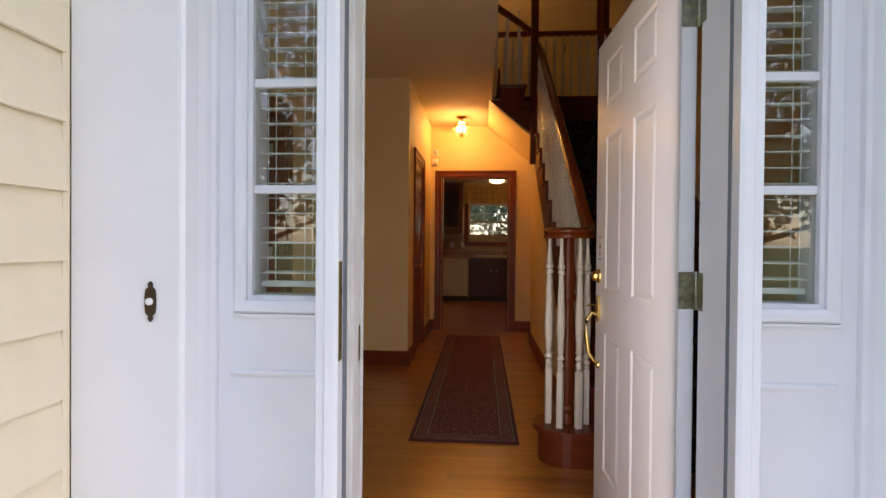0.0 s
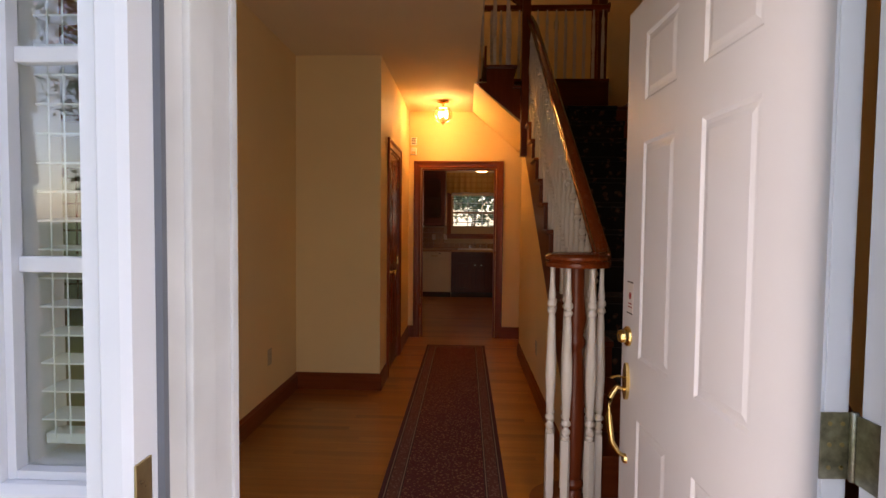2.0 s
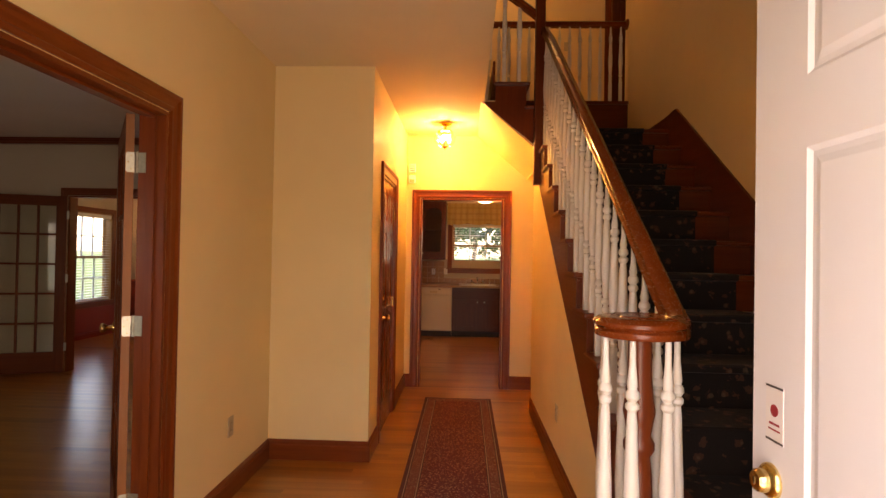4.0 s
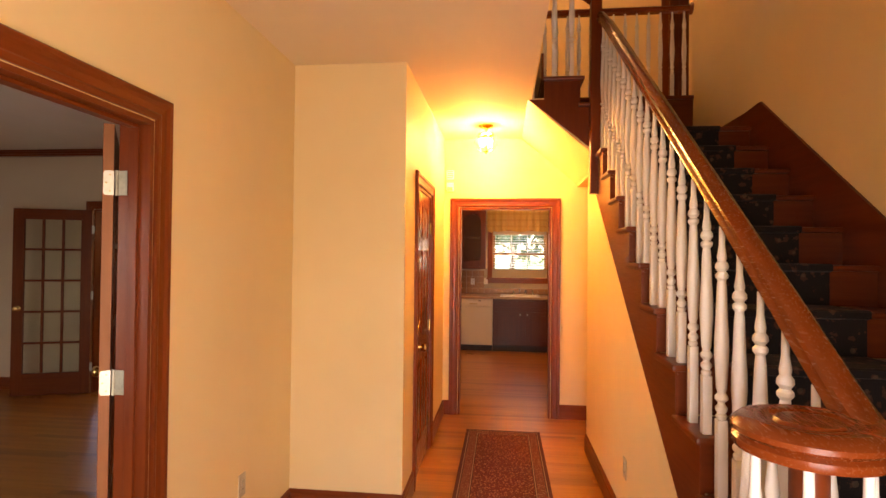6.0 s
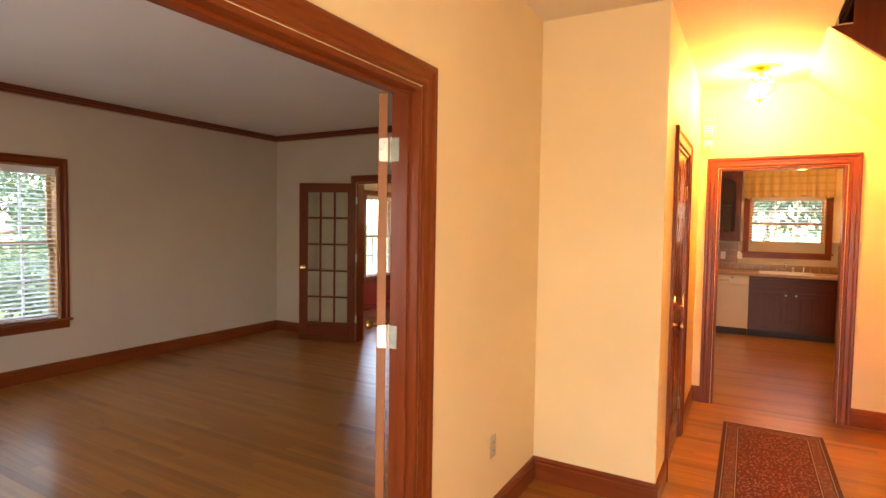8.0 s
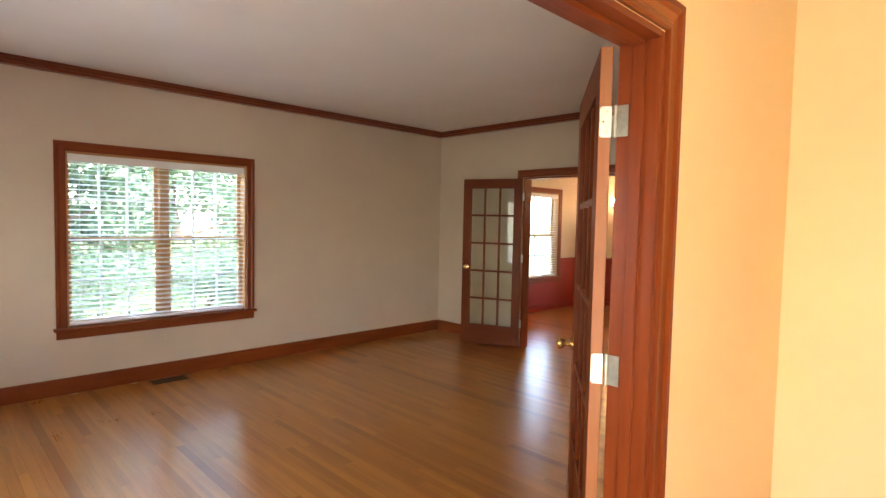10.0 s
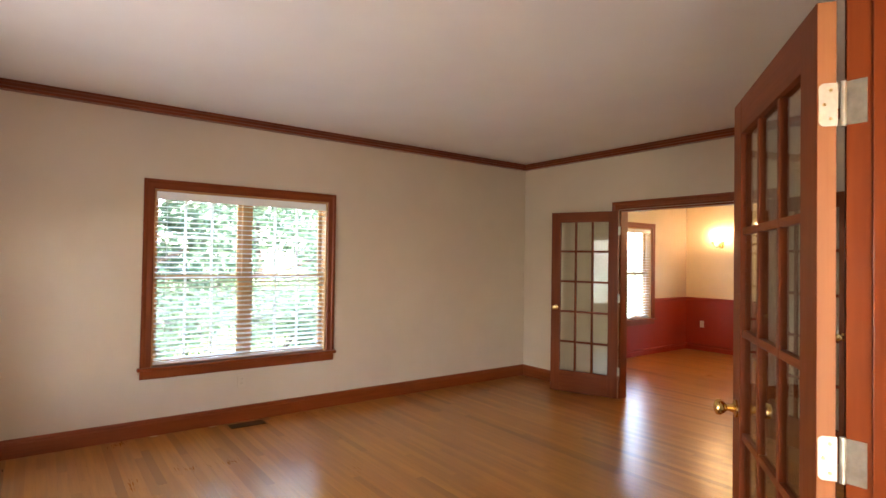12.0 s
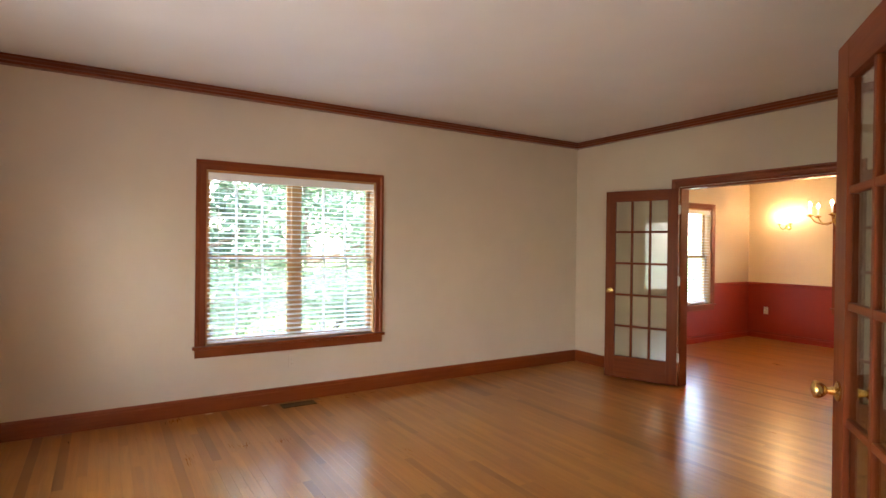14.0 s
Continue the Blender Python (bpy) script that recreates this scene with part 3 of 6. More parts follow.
def sidelight(name, x0, x1, label):
    """A narrow three-light window beside the door, with its frame."""
    w = thing(name, ((x0 + x1) / 2, 1.545, 1.03), label, "window", kind="structure")
    z0, z1 = 1.018, 1.92
    prof = [(0, -0.02), (0, 0.012), (0.012, 0.018), (0.028, 0.018), (0.034, 0.010), (0.034, -0.0)]
    part("window_frame", strip(bmesh.new(), (x0, 1.545, z0), (x0, 1.545, z1), (-1, 0, 0), (0, -1, 0), prof, (1, 0), (1, 0)), WHITE, w)
    part("window_frame", strip(bmesh.new(), (x1, 1.545, z0), (x1, 1.545, z1), (1, 0, 0), (0, -1, 0), prof, (1, 0), (1, 0)), WHITE, w)
    part("window_frame", strip(bmesh.new(), (x0, 1.545, z1), (x1, 1.545, z1), (0, 0, 1), (0, -1, 0), prof, (1, 0), (1, 0)), WHITE, w)
    part("window_frame", strip(bmesh.new(), (x0, 1.545, z0), (x1, 1.545, z0), (0, 0, -1), (0, -1, 0), prof, (1, 0), (1, 0)), WHITE, w)
    part("window_sill", boxes((x0 - 0.036, x1 + 0.036, 1.532, 1.562, z0 - 0.044, z0 - 0.036), bevel=0.002), WHITE, w)
    d = 0.012
    part("liner", boxes((x0, x0 + d, 1.545, 1.64, z0, z1), (x1 - d, x1, 1.545, 1.64, z0, z1), (x0 + d, x1 - d, 1.546, 1.64, z0, z0 + d), (x0 + d, x1 - d, 1.546, 1.64, z1 - d, z1)), WHITE, w)
    bars = [1.315, 1.600]
    for zb in bars:
        part("muntin", boxes((x0 + d, x1 - d, 1.556, 1.578, zb - 0.011, zb + 0.011), bevel=0.003), WHITE, w)
    edges = [z0 + d, *bars, z1 - d]
    for a, b in zip(edges, edges[1:]):
        part("pane", boxes((x0 + d, x1 - d, 1.564, 1.568, a, b)), SIDEGLASS, w)
    # the blind hangs inside, on its own
    bl = thing("window_blind", ((x0 + x1) / 2, 1.66, z0), "narrow white slatted blind hanging behind the sidelight glass", "blind", "sidelight blinds")
    part("headrail", boxes((x0 + 0.015, x1 - 0.015, 1.585, 1.63, 1.87, 1.905), bevel=0.003), SLAT, bl)
    bm = boxes((x0 + 0.018, x1 - 0.018, 1.584, 1.628, -0.0013, 0.0013))
    bmesh.ops.rotate(bm, verts=bm.verts, cent=(0, 1.606, 0), matrix=Matrix.Rotation(radians(5), 3, "X"))
    bmesh.ops.translate(bm, verts=bm.verts, vec=(0, 0, 1.09))
    s = part("slat", bm, SLAT, bl)
    k = 1
    while 1.09 + 0.041 * k < 1.86:
        o = s.copy()
        scene.collection.objects.link(o)
        o.location.z += 0.041 * k
        k += 1
    part("bottom_rail", boxes((x0 + 0.018, x1 - 0.018, 1.590, 1.622, 1.05, 1.066), bevel=0.003), SLAT, bl)
    for xx in (x0 + 0.040, x0 + 0.062, x1 - 0.062, x1 - 0.040):
        part("cord", tube(bmesh.new(), [(xx, 1.582, 1.06), (xx, 1.582, 1.88)], 0.0012, 5), SLAT, bl)
    return w


sidelight("window_sidelight_1", -0.237, -0.032, "narrow white framed sidelight window with three panes")
sidelight("window_sidelight_2", 1.032, 1.237, "narrow white framed sidelight window with three panes")


def raised_panel(bm, x0, x1, z0, z1, y0, y1, face, s=0.028, deep_=0.009):
    """A raised field: a sloped border round a flat middle, on the side face (-1 or 1)."""
    yb = y0 if face < 0 else y1
    ring = [bm.verts.new((x, yb, z)) for x, z in ((x0, z0), (x1, z0), (x1, z1), (x0, z1))]
    deep = [bm.verts.new((x, yb - face * deep_, z)) for x, z in ((x0 + 0.008, z0 + 0.008), (x1 - 0.008, z0 + 0.008), (x1 - 0.008, z1 - 0.008), (x0 + 0.008, z1 - 0.008))]
    flat = [bm.verts.new((x, yb - face * (deep_ - 0.001), z)) for x, z in ((x0 + 0.018, z0 + 0.018), (x1 - 0.018, z0 + 0.018), (x1 - 0.018, z1 - 0.018), (x0 + 0.018, z1 - 0.018))]
    top = [bm.verts.new((x, yb - face * 0.0015, z)) for x, z in ((x0 + 0.018 + s, z0 + 0.018 + s), (x1 - 0.018 - s, z0 + 0.018 + s), (x1 - 0.018 - s, z1 - 0.018 - s), (x0 + 0.018 + s, z1 - 0.018 - s))]
    for a, b in ((ring, deep), (deep, flat), (flat, top)):
        for i in range(4):
            j = (i + 1) % 4
            bm.faces.new((a[i], a[j], b[j], b[i]))
    bm.faces.new(top)


def six_panel_door(root, w, h, t, mat, layout, slope=0.028, deep_=0.009):
    """Stiles, rails and raised panels in local axes: x along the door from the hinge, y its thickness, z up."""
    cols, rows = layout
    bm = bmesh.new()
    zs = [0.0] + [v for r in rows for v in r] + [h]
    for a, b in zip(zs[::2], zs[1::2]):
        box(bm, 0, w, 0, t, a, b)
    xg = [0.0] + [v for c in cols for v in c] + [w]
    for r in rows:
        for a, b in zip(xg[::2], xg[1::2]):
            box(bm, a, b, 0, t, r[0], r[1])
    bmesh.ops.remove_doubles(bm, verts=bm.verts, dist=1e-5)
    part("door_frame", bm, mat, root)
    for r in rows:
        for c in cols:
            pb = bmesh.new()
            raised_panel(pb, c[0], c[1], r[0], r[1], 0, t, -1, slope, deep_)
            raised_panel(pb, c[0], c[1], r[0], r[1], 0, t, 1, slope, deep_)
            part("panel", pb, mat, root)


# front door, open inwards
FD = local_thing("front_door", pose(0.969, 1.667, 0.02, 0, 0, 92.0), "white six-panel front door standing wide open", "door")
six_panel_door(FD, 0.915, 2.015, 0.042, DOORWHITE, ([(0.185, 0.412), (0.555, 0.768)], [(0.21, 0.785), (0.968, 1.60), (1.72, 1.91)]), 0.013, 0.006)
part("edge_strip", boxes((-0.003, -0.0005, 0.004, 0.038, 0.0, 2.01), bevel=0.001), WHITE, FD)
for z in (0.24, 1.03, 1.80):
    hg = part("hinge", boxes((-0.0055, -0.0032, 0.001, 0.044, z - 0.051, z + 0.051), bevel=0.0008), TARNISHED, FD, "tarnished steel butt hinge")
    plate = boxes((0.9690, 0.9718, 1.600, 1.648, z - 0.031, z + 0.071), bevel=0.0008)
    plate.transform(FD.matrix_basis.inverted())
    part("frame_leaf", plate, TARNISHED, hg)
    part("barrel", lathe([(0.0045, z - 0.053), (0.0065, z - 0.05), (0.0065, z + 0.05), (0.0045, z + 0.053)], 10, (-0.0095, -0.003, 0)), TARNISHED, hg, "", True)
    for dy in (0.012, 0.031):
        for dz in (-0.033, 0.002, 0.034):
            part("screw", lathe([(0.0034, -0.0068), (0.0034, -0.005)], 8, (0, dy, z + dz), axis="x"), OLDBRASS, hg)
# lockset on the outer face, towards the opening
YF = 0.042
db = part("deadbolt", lathe([(0.031, YF), (0.031, YF + 0.006), (0.026, YF + 0.012), (0.021, YF + 0.014), (0.020, YF + 0.026), (0.016, YF + 0.031)], 20, (0.855, 0, 1.017), axis="y"), BRASS, FD, "polished brass deadbolt", True)
part("keyhole", boxes((0.853, 0.857, YF + 0.0305, YF + 0.0325, 1.010, 1.024)), DARKMETAL, db)
hs = part("handle_plate", prism(bmesh.new(), [(0.855 + 0.021 * math.sin(a) * (1.0 if abs(math.cos(a)) < 0.8 else 0.9), 0.876 + 0.058 * math.cos(a)) for a in (2 * math.pi * i / 24 for i in range(24))], "y", YF, YF + 0.010), BRASS, FD, "polished brass handle set", True)
part("thumb_latch", tube(bmesh.new(), [(0.855, YF + 0.008, 0.886), (0.856, YF + 0.03, 0.893), (0.858, YF + 0.052, 0.887)], [0.006, 0.006, 0.009], 8, 0.5), BRASS, hs, "", True)
part("grip", tube(bmesh.new(), [(0.855, YF + 0.008, 0.85), (0.856, YF + 0.032, 0.858), (0.856, YF + 0.052, 0.825), (0.856, YF + 0.056, 0.765), (0.856, YF + 0.044, 0.685), (0.855, YF + 0.022, 0.650), (0.855, YF + 0.006, 0.640)], [0.007, 0.008, 0.009, 0.010, 0.009, 0.007, 0.006], 10), BRASS, hs, "", True)
part("foot_plate", lathe([(0.016, YF), (0.014, YF + 0.008), (0.008, YF + 0.011)], 14, (0.855, 0, 0.632), axis="y"), BRASS, hs, "", True)
part("edge_bolt", boxes((0.914, 0.9165, 0.012, 0.034, 0.985, 1.05), (0.914, 0.9165, 0.012, 0.034, 0.855, 0.91), bevel=0.001), BRASS, FD)
STK = paint("sticker_white", (0.78, 0.76, 0.74), 0.4, 0.02)
STKR = paint("sticker_red", (0.35, 0.03, 0.04), 0.4, 0.05)
STKD = paint("sticker_dark", (0.06, 0.05, 0.05), 0.5, 0.05)
st = thing("sticker", (0.875, 2.47, 1.2), "small white security sticker with a dark rim and red badge", "sticker")
BASE[st] = Vector((0, 0, 0))
st.matrix_basis = FD.matrix_basis
part("sheet", boxes((0.822, 0.872, YF + 0.0003, YF + 0.0012, 1.088, 1.188)), STK, st)
part("border", boxes((0.822, 0.872, YF + 0.0012, YF + 0.0016, 1.184, 1.188)), STKD, st)
part("border", boxes((0.822, 0.872, YF + 0.0012, YF + 0.0016, 1.088, 1.092)), STKD, st)
part("badge", lathe([(0.011, YF + 0.0012), (0.011, YF + 0.0018)], 14, (0.847, 0, 1.144), axis="y"), STKR, st)
part("print", boxes((0.832, 0.862, YF + 0.0012, YF + 0.0016, 1.118, 1.122), (0.830, 0.864, YF + 0.0012, YF + 0.0016, 1.108, 1.111)), STKR, st)

# porch
structure("porch_floor", boxes((-1.0, 1.98, -2.2, 1.545, -0.34, -0.19)), CONCRETE, "grey concrete porch slab", "floor")
structure("porch_ceiling", boxes((-1.2, 2.2, 0.7, 1.545, 2.9, 3.0)), WHITE, "white porch ceiling", "ceiling")

# ---- staircase ----
RISE, RUN, Y5, XS = 0.193, 0.263, 3.94, 0.93
NOSE = 0.028


def ny(k):
    return Y5 + RUN * (k - 5)


LAND_Y, LAND_Z = ny(13), RISE * 13
stair_wall = bmesh.new()
_sk = 0.50
_za = lambda y: RISE * 5 + (y - Y5) * RISE / RUN - _sk
prism(stair_wall, [(ny(1) + 0.55, 0), (6.55, 0), (6.55, 2.3), (6.12, 2.3), (6.12, _za(6.12))] + [(3.45, max(_za(3.45), 0.01))], "x", 0.965, 1.065)
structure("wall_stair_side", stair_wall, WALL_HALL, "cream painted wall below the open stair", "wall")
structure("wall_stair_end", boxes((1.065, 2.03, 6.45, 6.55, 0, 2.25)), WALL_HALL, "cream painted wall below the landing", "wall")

ST = thing("staircase", (1.45, 3.0, 0), "cherry stained staircase with white turned balusters and a dark runner", "staircase")
# treads and risers
for k in range(2, 13):
    part("tread", boxes((XS, 2.012, ny(k), ny(k + 1) + 0.02, RISE * k - 0.027, RISE * k), bevel=0.010), STAIRWOOD, ST)
    part("riser", boxes((XS + 0.035, 2.012, ny(k) + NOSE, ny(k) + NOSE + 0.018, RISE * (k - 1), RISE * k - 0.028)), STAIRWOOD, ST)
    # small moulding under the return
    part("cove", strip(bmesh.new(), (XS + 0.035, ny(k) + 0.012, RISE * k - 0.027), (XS + 0.035, ny(k + 1) + 0.01, RISE * k - 0.027), (0, 0, -1), (-1, 0, 0), [(0, 0), (0, 0.02), (0.006, 0.018), (0.016, 0.006), (0.018, 0)]), STAIRWOOD, ST)
part("riser", boxes((XS + 0.035, 2.012, LAND_Y + NOSE, LAND_Y + NOSE + 0.018, RISE * 12, LAND_Z - 0.028)), STAIRWOOD, ST)
# curtail step: a rounded end under the volute
VX, VY, VZ = 0.86, 3.14, 1.205
def rounded(x, y, r, back, ext):
    pts = [(ext, y - r), (ext, back)] + [(XS + 0.04, back)]
    pts += [(x + r * math.cos(a), y + r * math.sin(a)) for a in (math.pi * (0.5 + i / 12) for i in range(13))]
    return pts
part("riser", prism(bmesh.new(), rounded(VX, VY, 0.155, ny(2) + 0.06, 2.012), "z", 0.0, RISE - 0.027), STAIRWOOD, ST)
_tb = prism(bmesh.new(), rounded(VX, VY, 0.182, ny(2) + 0.06, 2.012), "z", RISE - 0.027, RISE)
part("tread", _tb, STAIRWOOD, ST)
# cut string along the open side
_o = []
for k in range(2, 14):
    _o += [(ny(k) + NOSE, RISE * (k - 1) - 0.027), (ny(k) + NOSE, RISE * k - 0.027)]
_o[0] = (ny(2) + NOSE, RISE * 1 - 0.03)
outline = _o + [(6.12, RISE * 13 - 0.027), (6.12, _za(6.12))] + [(3.42, max(_za(3.42), 0.0)), (3.25, 0.0), (ny(2) + NOSE, 0.0)]
part("string", prism(bmesh.new(), outline, "x", XS + 0.020, XS + 0.0365), STAIRWOOD, ST)
# wall string
zb = lambda y: RISE * 5 + (y - Y5) * RISE / RUN
ws = bmesh.new()
_top = [(3.0, zb(3.0) + 0.225), (LAND_Y - 0.12, zb(LAND_Y - 0.12) + 0.225), (LAND_Y + 0.12, LAND_Z + 0.12), (7.28, LAND_Z + 0.12)]
_bot = [(3.0, 0.0), (LAND_Y - 0.12, zb(LAND_Y - 0.12) - 0.35), (LAND_Y + 0.12, LAND_Z - 0.2), (7.28, LAND_Z - 0.2)]
for i in range(3):
    prism(ws, [_top[i], _top[i + 1], _bot[i + 1], _bot[i]], "x", 2.012, 2.029)
part("wall_string", ws, STAIRWOOD, ST)
# landing
part("landing", boxes((XS, 2.012, LAND_Y, 7.28, LAND_Z - 0.03, LAND_Z), bevel=0.008), STAIRWOOD, ST)
part("landing_soffit", boxes((0.99, 2.03, LAND_Y + 0.09, 7.40, LAND_Z - 0.25, LAND_Z - 0.032)), WALL_HALL, ST, "cream painted underside of the landing")
part("landing_back", boxes((1.10, 2.03, 7.28, 7.30, LAND_Z, UPPER - 0.03)), STAIRWOOD, ST)
part("nosing", boxes((0.30, 2.03, 7.25, 7.40, UPPER - 0.03, UPPER + 0.004), bevel=0.008), STAIRWOOD, ST)
# short upper flight turning over the hall
for k, x0, x1 in ((14, 0.82, 1.12), (15, 0.56, 0.86)):
    part("tread", boxes((x0, x1, 6.03, 7.28, RISE * k - 0.027, RISE * k), bevel=0.009), STAIRWOOD, ST)
    part("riser", boxes((x1 - 0.046, x1 - 0.028, 6.09, 7.28, RISE * (k - 1), RISE * k - 0.028)), STAIRWOOD, ST)
part("riser", boxes((0.55, 0.568, 6.09, 7.28, RISE * 15, UPPER)), STAIRWOOD, ST)
part("string", prism(bmesh.new(), [(0.46, 2.735), (0.57, 2.735), (0.57, RISE * 15 - 0.027), (0.832, RISE * 15 - 0.027), (0.832, RISE * 14 - 0.027), (0.90, RISE * 14 - 0.027), (0.90, 2.38)], "y", 6.065, 6.085), STAIRWOOD, ST)
part("flight_soffit", prism(bmesh.new(), [(0.44, 2.75), (0.60, 2.75), (1.0, 2.45), (1.0, 2.27)], "y", 6.085, 7.40), WALL_HALL, ST, "cream plastered sloping underside of the upper flight")

# turned newel and balusters
def baluster_mesh(h, base):
    """A square foot, then a turned vase with beads, thinning to the rail."""
    bm = boxes((-0.0155, 0.0155, -0.0155, 0.0155, 0, base), bevel=0.002)
    top = h - base
    u = lambda f: base + f * top
    prof = [(0.012, u(0)), (0.0145, u(0) + 0.006), (0.0155, u(0) + 0.014), (0.0115, u(0) + 0.020), (0.0165, u(0) + 0.030), (0.0165, u(0) + 0.040), (0.0115, u(0) + 0.048), (0.0105, u(0) + 0.055), (0.0185, u(0) + 0.066), (0.0175, u(0) + 0.076), (0.012, u(0) + 0.086),
            (0.0145, u(0) + 0.10), (0.0200, u(0.34)), (0.0195, u(0.42)), (0.0165, u(0.52)), (0.0135, u(0.68)), (0.0120, u(0.72)), (0.0175, u(0.72) + 0.010), (0.0175, u(0.72) + 0.020), (0.012, u(0.72) + 0.028), (0.0185, u(0.72) + 0.040), (0.0175, u(0.72) + 0.052), (0.0125, u(0.72) + 0.062),
            (0.0135, u(0.72) + 0.075), (0.0095, u(0.90)), (0.0085, u(1.0))]
    lathe([(r * (1.0 if r < 0.013 else 1.1), z) for r, z in prof], 14, (0, 0, 0), bm)
    me = bpy.data.meshes.new("baluster")
    bmesh.ops.recalc_face_normals(bm, faces=bm.faces)
    for f in bm.faces:
        f.smooth = True
    bm.to_mesh(me)
    bm.free()
    me.set_sharp_from_angle(angle=radians(35))
    me.materials.append(BALUSTER)
    return me


def put_baluster(me, parent, x, y, z, turn=0.0):
    o = new("baluster", me)
    o.parent = parent
    o.matrix_basis = pose(x - BASE[parent][0], y - BASE[parent][1], z - BASE[parent][2], 0, 0, turn)
    BASE[o] = BASE[parent]
    return o


RAILH = 0.86
rail_z = lambda y: zb(y) + RAILH
XB = 0.98
B_LOW, B_HIGH = baluster_mesh(0.81, 0.20), baluster_mesh(0.90, 0.28)
for k in range(2, 13):
    for j, me in ((0.058, B_LOW), (0.058 + RUN / 2, B_HIGH)):
        y = ny(k) + j
        if y < 3.34:
            continue
        put_baluster(me, ST, XB, y, RISE * k)
# hand rail: easing out of the volute, straight up to the landing newel
RP = [(-0.030, 0.0), (-0.030, 0.018), (-0.024, 0.026), (-0.030, 0.034), (-0.029, 0.047), (-0.018, 0.057), (0, 0.061), (0.018, 0.057), (0.029, 0.047), (0.030, 0.034), (0.024, 0.026), (0.030, 0.018), (0.030, 0.0)]


def rail(bm, pts):
    pts = [Vector(p) for p in pts]
    rings = []
    for i, p in enumerate(pts):
        d = (pts[min(i + 1, len(pts) - 1)] - pts[max(i - 1, 0)]).normalized()
        side = d.cross(Z).normalized()
        up = side.cross(d)
        rings.append([bm.verts.new(p + side * a + up * b) for a, b in RP])
    k = len(RP)
    for a, b in zip(rings, rings[1:]):
        for i in range(k):
            j = (i + 1) % k
            bm.faces.new((a[i], a[j], b[j], b[i]))
    bm.faces.new(list(reversed(rings[0])))
    bm.faces.new(rings[-1])
    return bm


pts = [(VX + 0.06, VY - 0.08, VZ), (VX + 0.09, VY - 0.052, VZ), (XB - 0.012, VY - 0.018, VZ + 0.001), (XB, VY + 0.03, VZ + 0.008), (XB, VY + 0.09, VZ + 0.042), (XB, VY + 0.16, VZ + 0.093), (XB, VY + 0.24, VZ + 0.152)]
y = VY + 0.34
while y < 5.98:
    pts.append((XB, y, rail_z(y) - 0.055))
    y += 0.33
pts.append((XB - 0.02, 6.0, rail_z(6.0) - 0.055))
part("handrail", rail(bmesh.new(), pts), RAILWOOD, ST, "polished reddish handrail", True)
# volute: a scrolled cap with moulded edge and a spiral step on top
part("volute", lathe([(0.128, VZ), (0.132, VZ + 0.006), (0.132, VZ + 0.018), (0.124, VZ + 0.025), (0.134, VZ + 0.033), (0.134, VZ + 0.043), (0.122, VZ + 0.054), (0.100, VZ + 0.058), (0.072, VZ + 0.055), (0.062, VZ + 0.052), (0.056, VZ + 0.058), (0.030, VZ + 0.060), (0.012, VZ + 0.059)], 40, (VX, VY, 0)), RAILWOOD, ST, "round scrolled rail end", True)
_sp = [(VX + (0.128 - 0.055 * t) * math.cos(-0.4 + 5.6 * t), VY + (0.128 - 0.055 * t) * math.sin(-0.4 + 5.6 * t), VZ + 0.054) for t in (i / 26 for i in range(27))]
part("volute_scroll", tube(bmesh.new(), _sp, 0.007, 6, 0.6), RAILWOOD, ST, "", True)
_nw = [(0.042, 0), (0.042, 0.05), (0.036, 0.06), (0.046, 0.075), (0.046, 0.09), (0.034, 0.105), (0.040, 0.14), (0.046, 0.3), (0.044, 0.45), (0.036, 0.62), (0.032, 0.66), (0.044, 0.68), (0.044, 0.70), (0.033, 0.72), (0.040, 0.76), (0.046, 0.79), (0.04, 0.83), (0.034, 0.9), (0.034, VZ - RISE)]
part("newel", lathe([(r, z + RISE) for r, z in _nw], 20, (VX, VY, 0)), STAIRWOOD, ST, "turned dark cherry newel", True)
B_VOL = baluster_mesh(VZ - RISE, 0.30)
for a in (-172, -118, -62, -8, 42, 100, 150):
    put_baluster(B_VOL, ST, VX + 0.104 * math.cos(radians(a)), VY + 0.104 * math.sin(radians(a)), RISE, a)
# landing newel: square post hanging below the landing
part("landing_newel", boxes((0.895, 0.972, 5.985, 6.062, 2.03, 3.80), bevel=0.004), STAIRWOOD, ST, "square dark cherry newel post")
part("newel_cap", boxes((0.885, 0.982, 5.975, 6.072, 3.80, 3.83), (0.905, 0.962, 5.995, 6.052, 3.83, 3.86), bevel=0.006), STAIRWOOD, ST)
# upper flight rail and balusters
part("handrail", rail(bmesh.new(), [(0.895, 6.03, 3.42), (0.70, 6.03, 3.57), (0.45, 6.03, 3.75), (0.20, 6.03, 3.93)]), RAILWOOD, ST, "", True)
B_UP = baluster_mesh(0.80, 0.2)
for k, xs in ((14, ()), (15, (0.64, 0.765)), (16, (0.40, 0.52))):
    for x in xs:
        put_baluster(B_UP, ST, x, 6.05 if k < 16 else 6.04, RISE * k)
# landing guard along the upstairs hall
part("guard_rail", rail(bmesh.new(), [(0.20, 7.32, 3.90), (1.1, 7.32, 3.90), (2.01, 7.32, 3.90)]), RAILWOOD, ST, "", True)
part("rosette", lathe([(0.055, 2.03), (0.055, 2.018), (0.045, 2.008), (0.03, 2.006)], 20, (0, 7.32, 3.93), axis="x"), RAILWOOD, ST, "round wall rosette", True)
B_G = baluster_mesh(0.815, 0.22)
for i in range(16):
    put_baluster(B_G, ST, 1.96 - 0.108 * i, 7.32, UPPER)

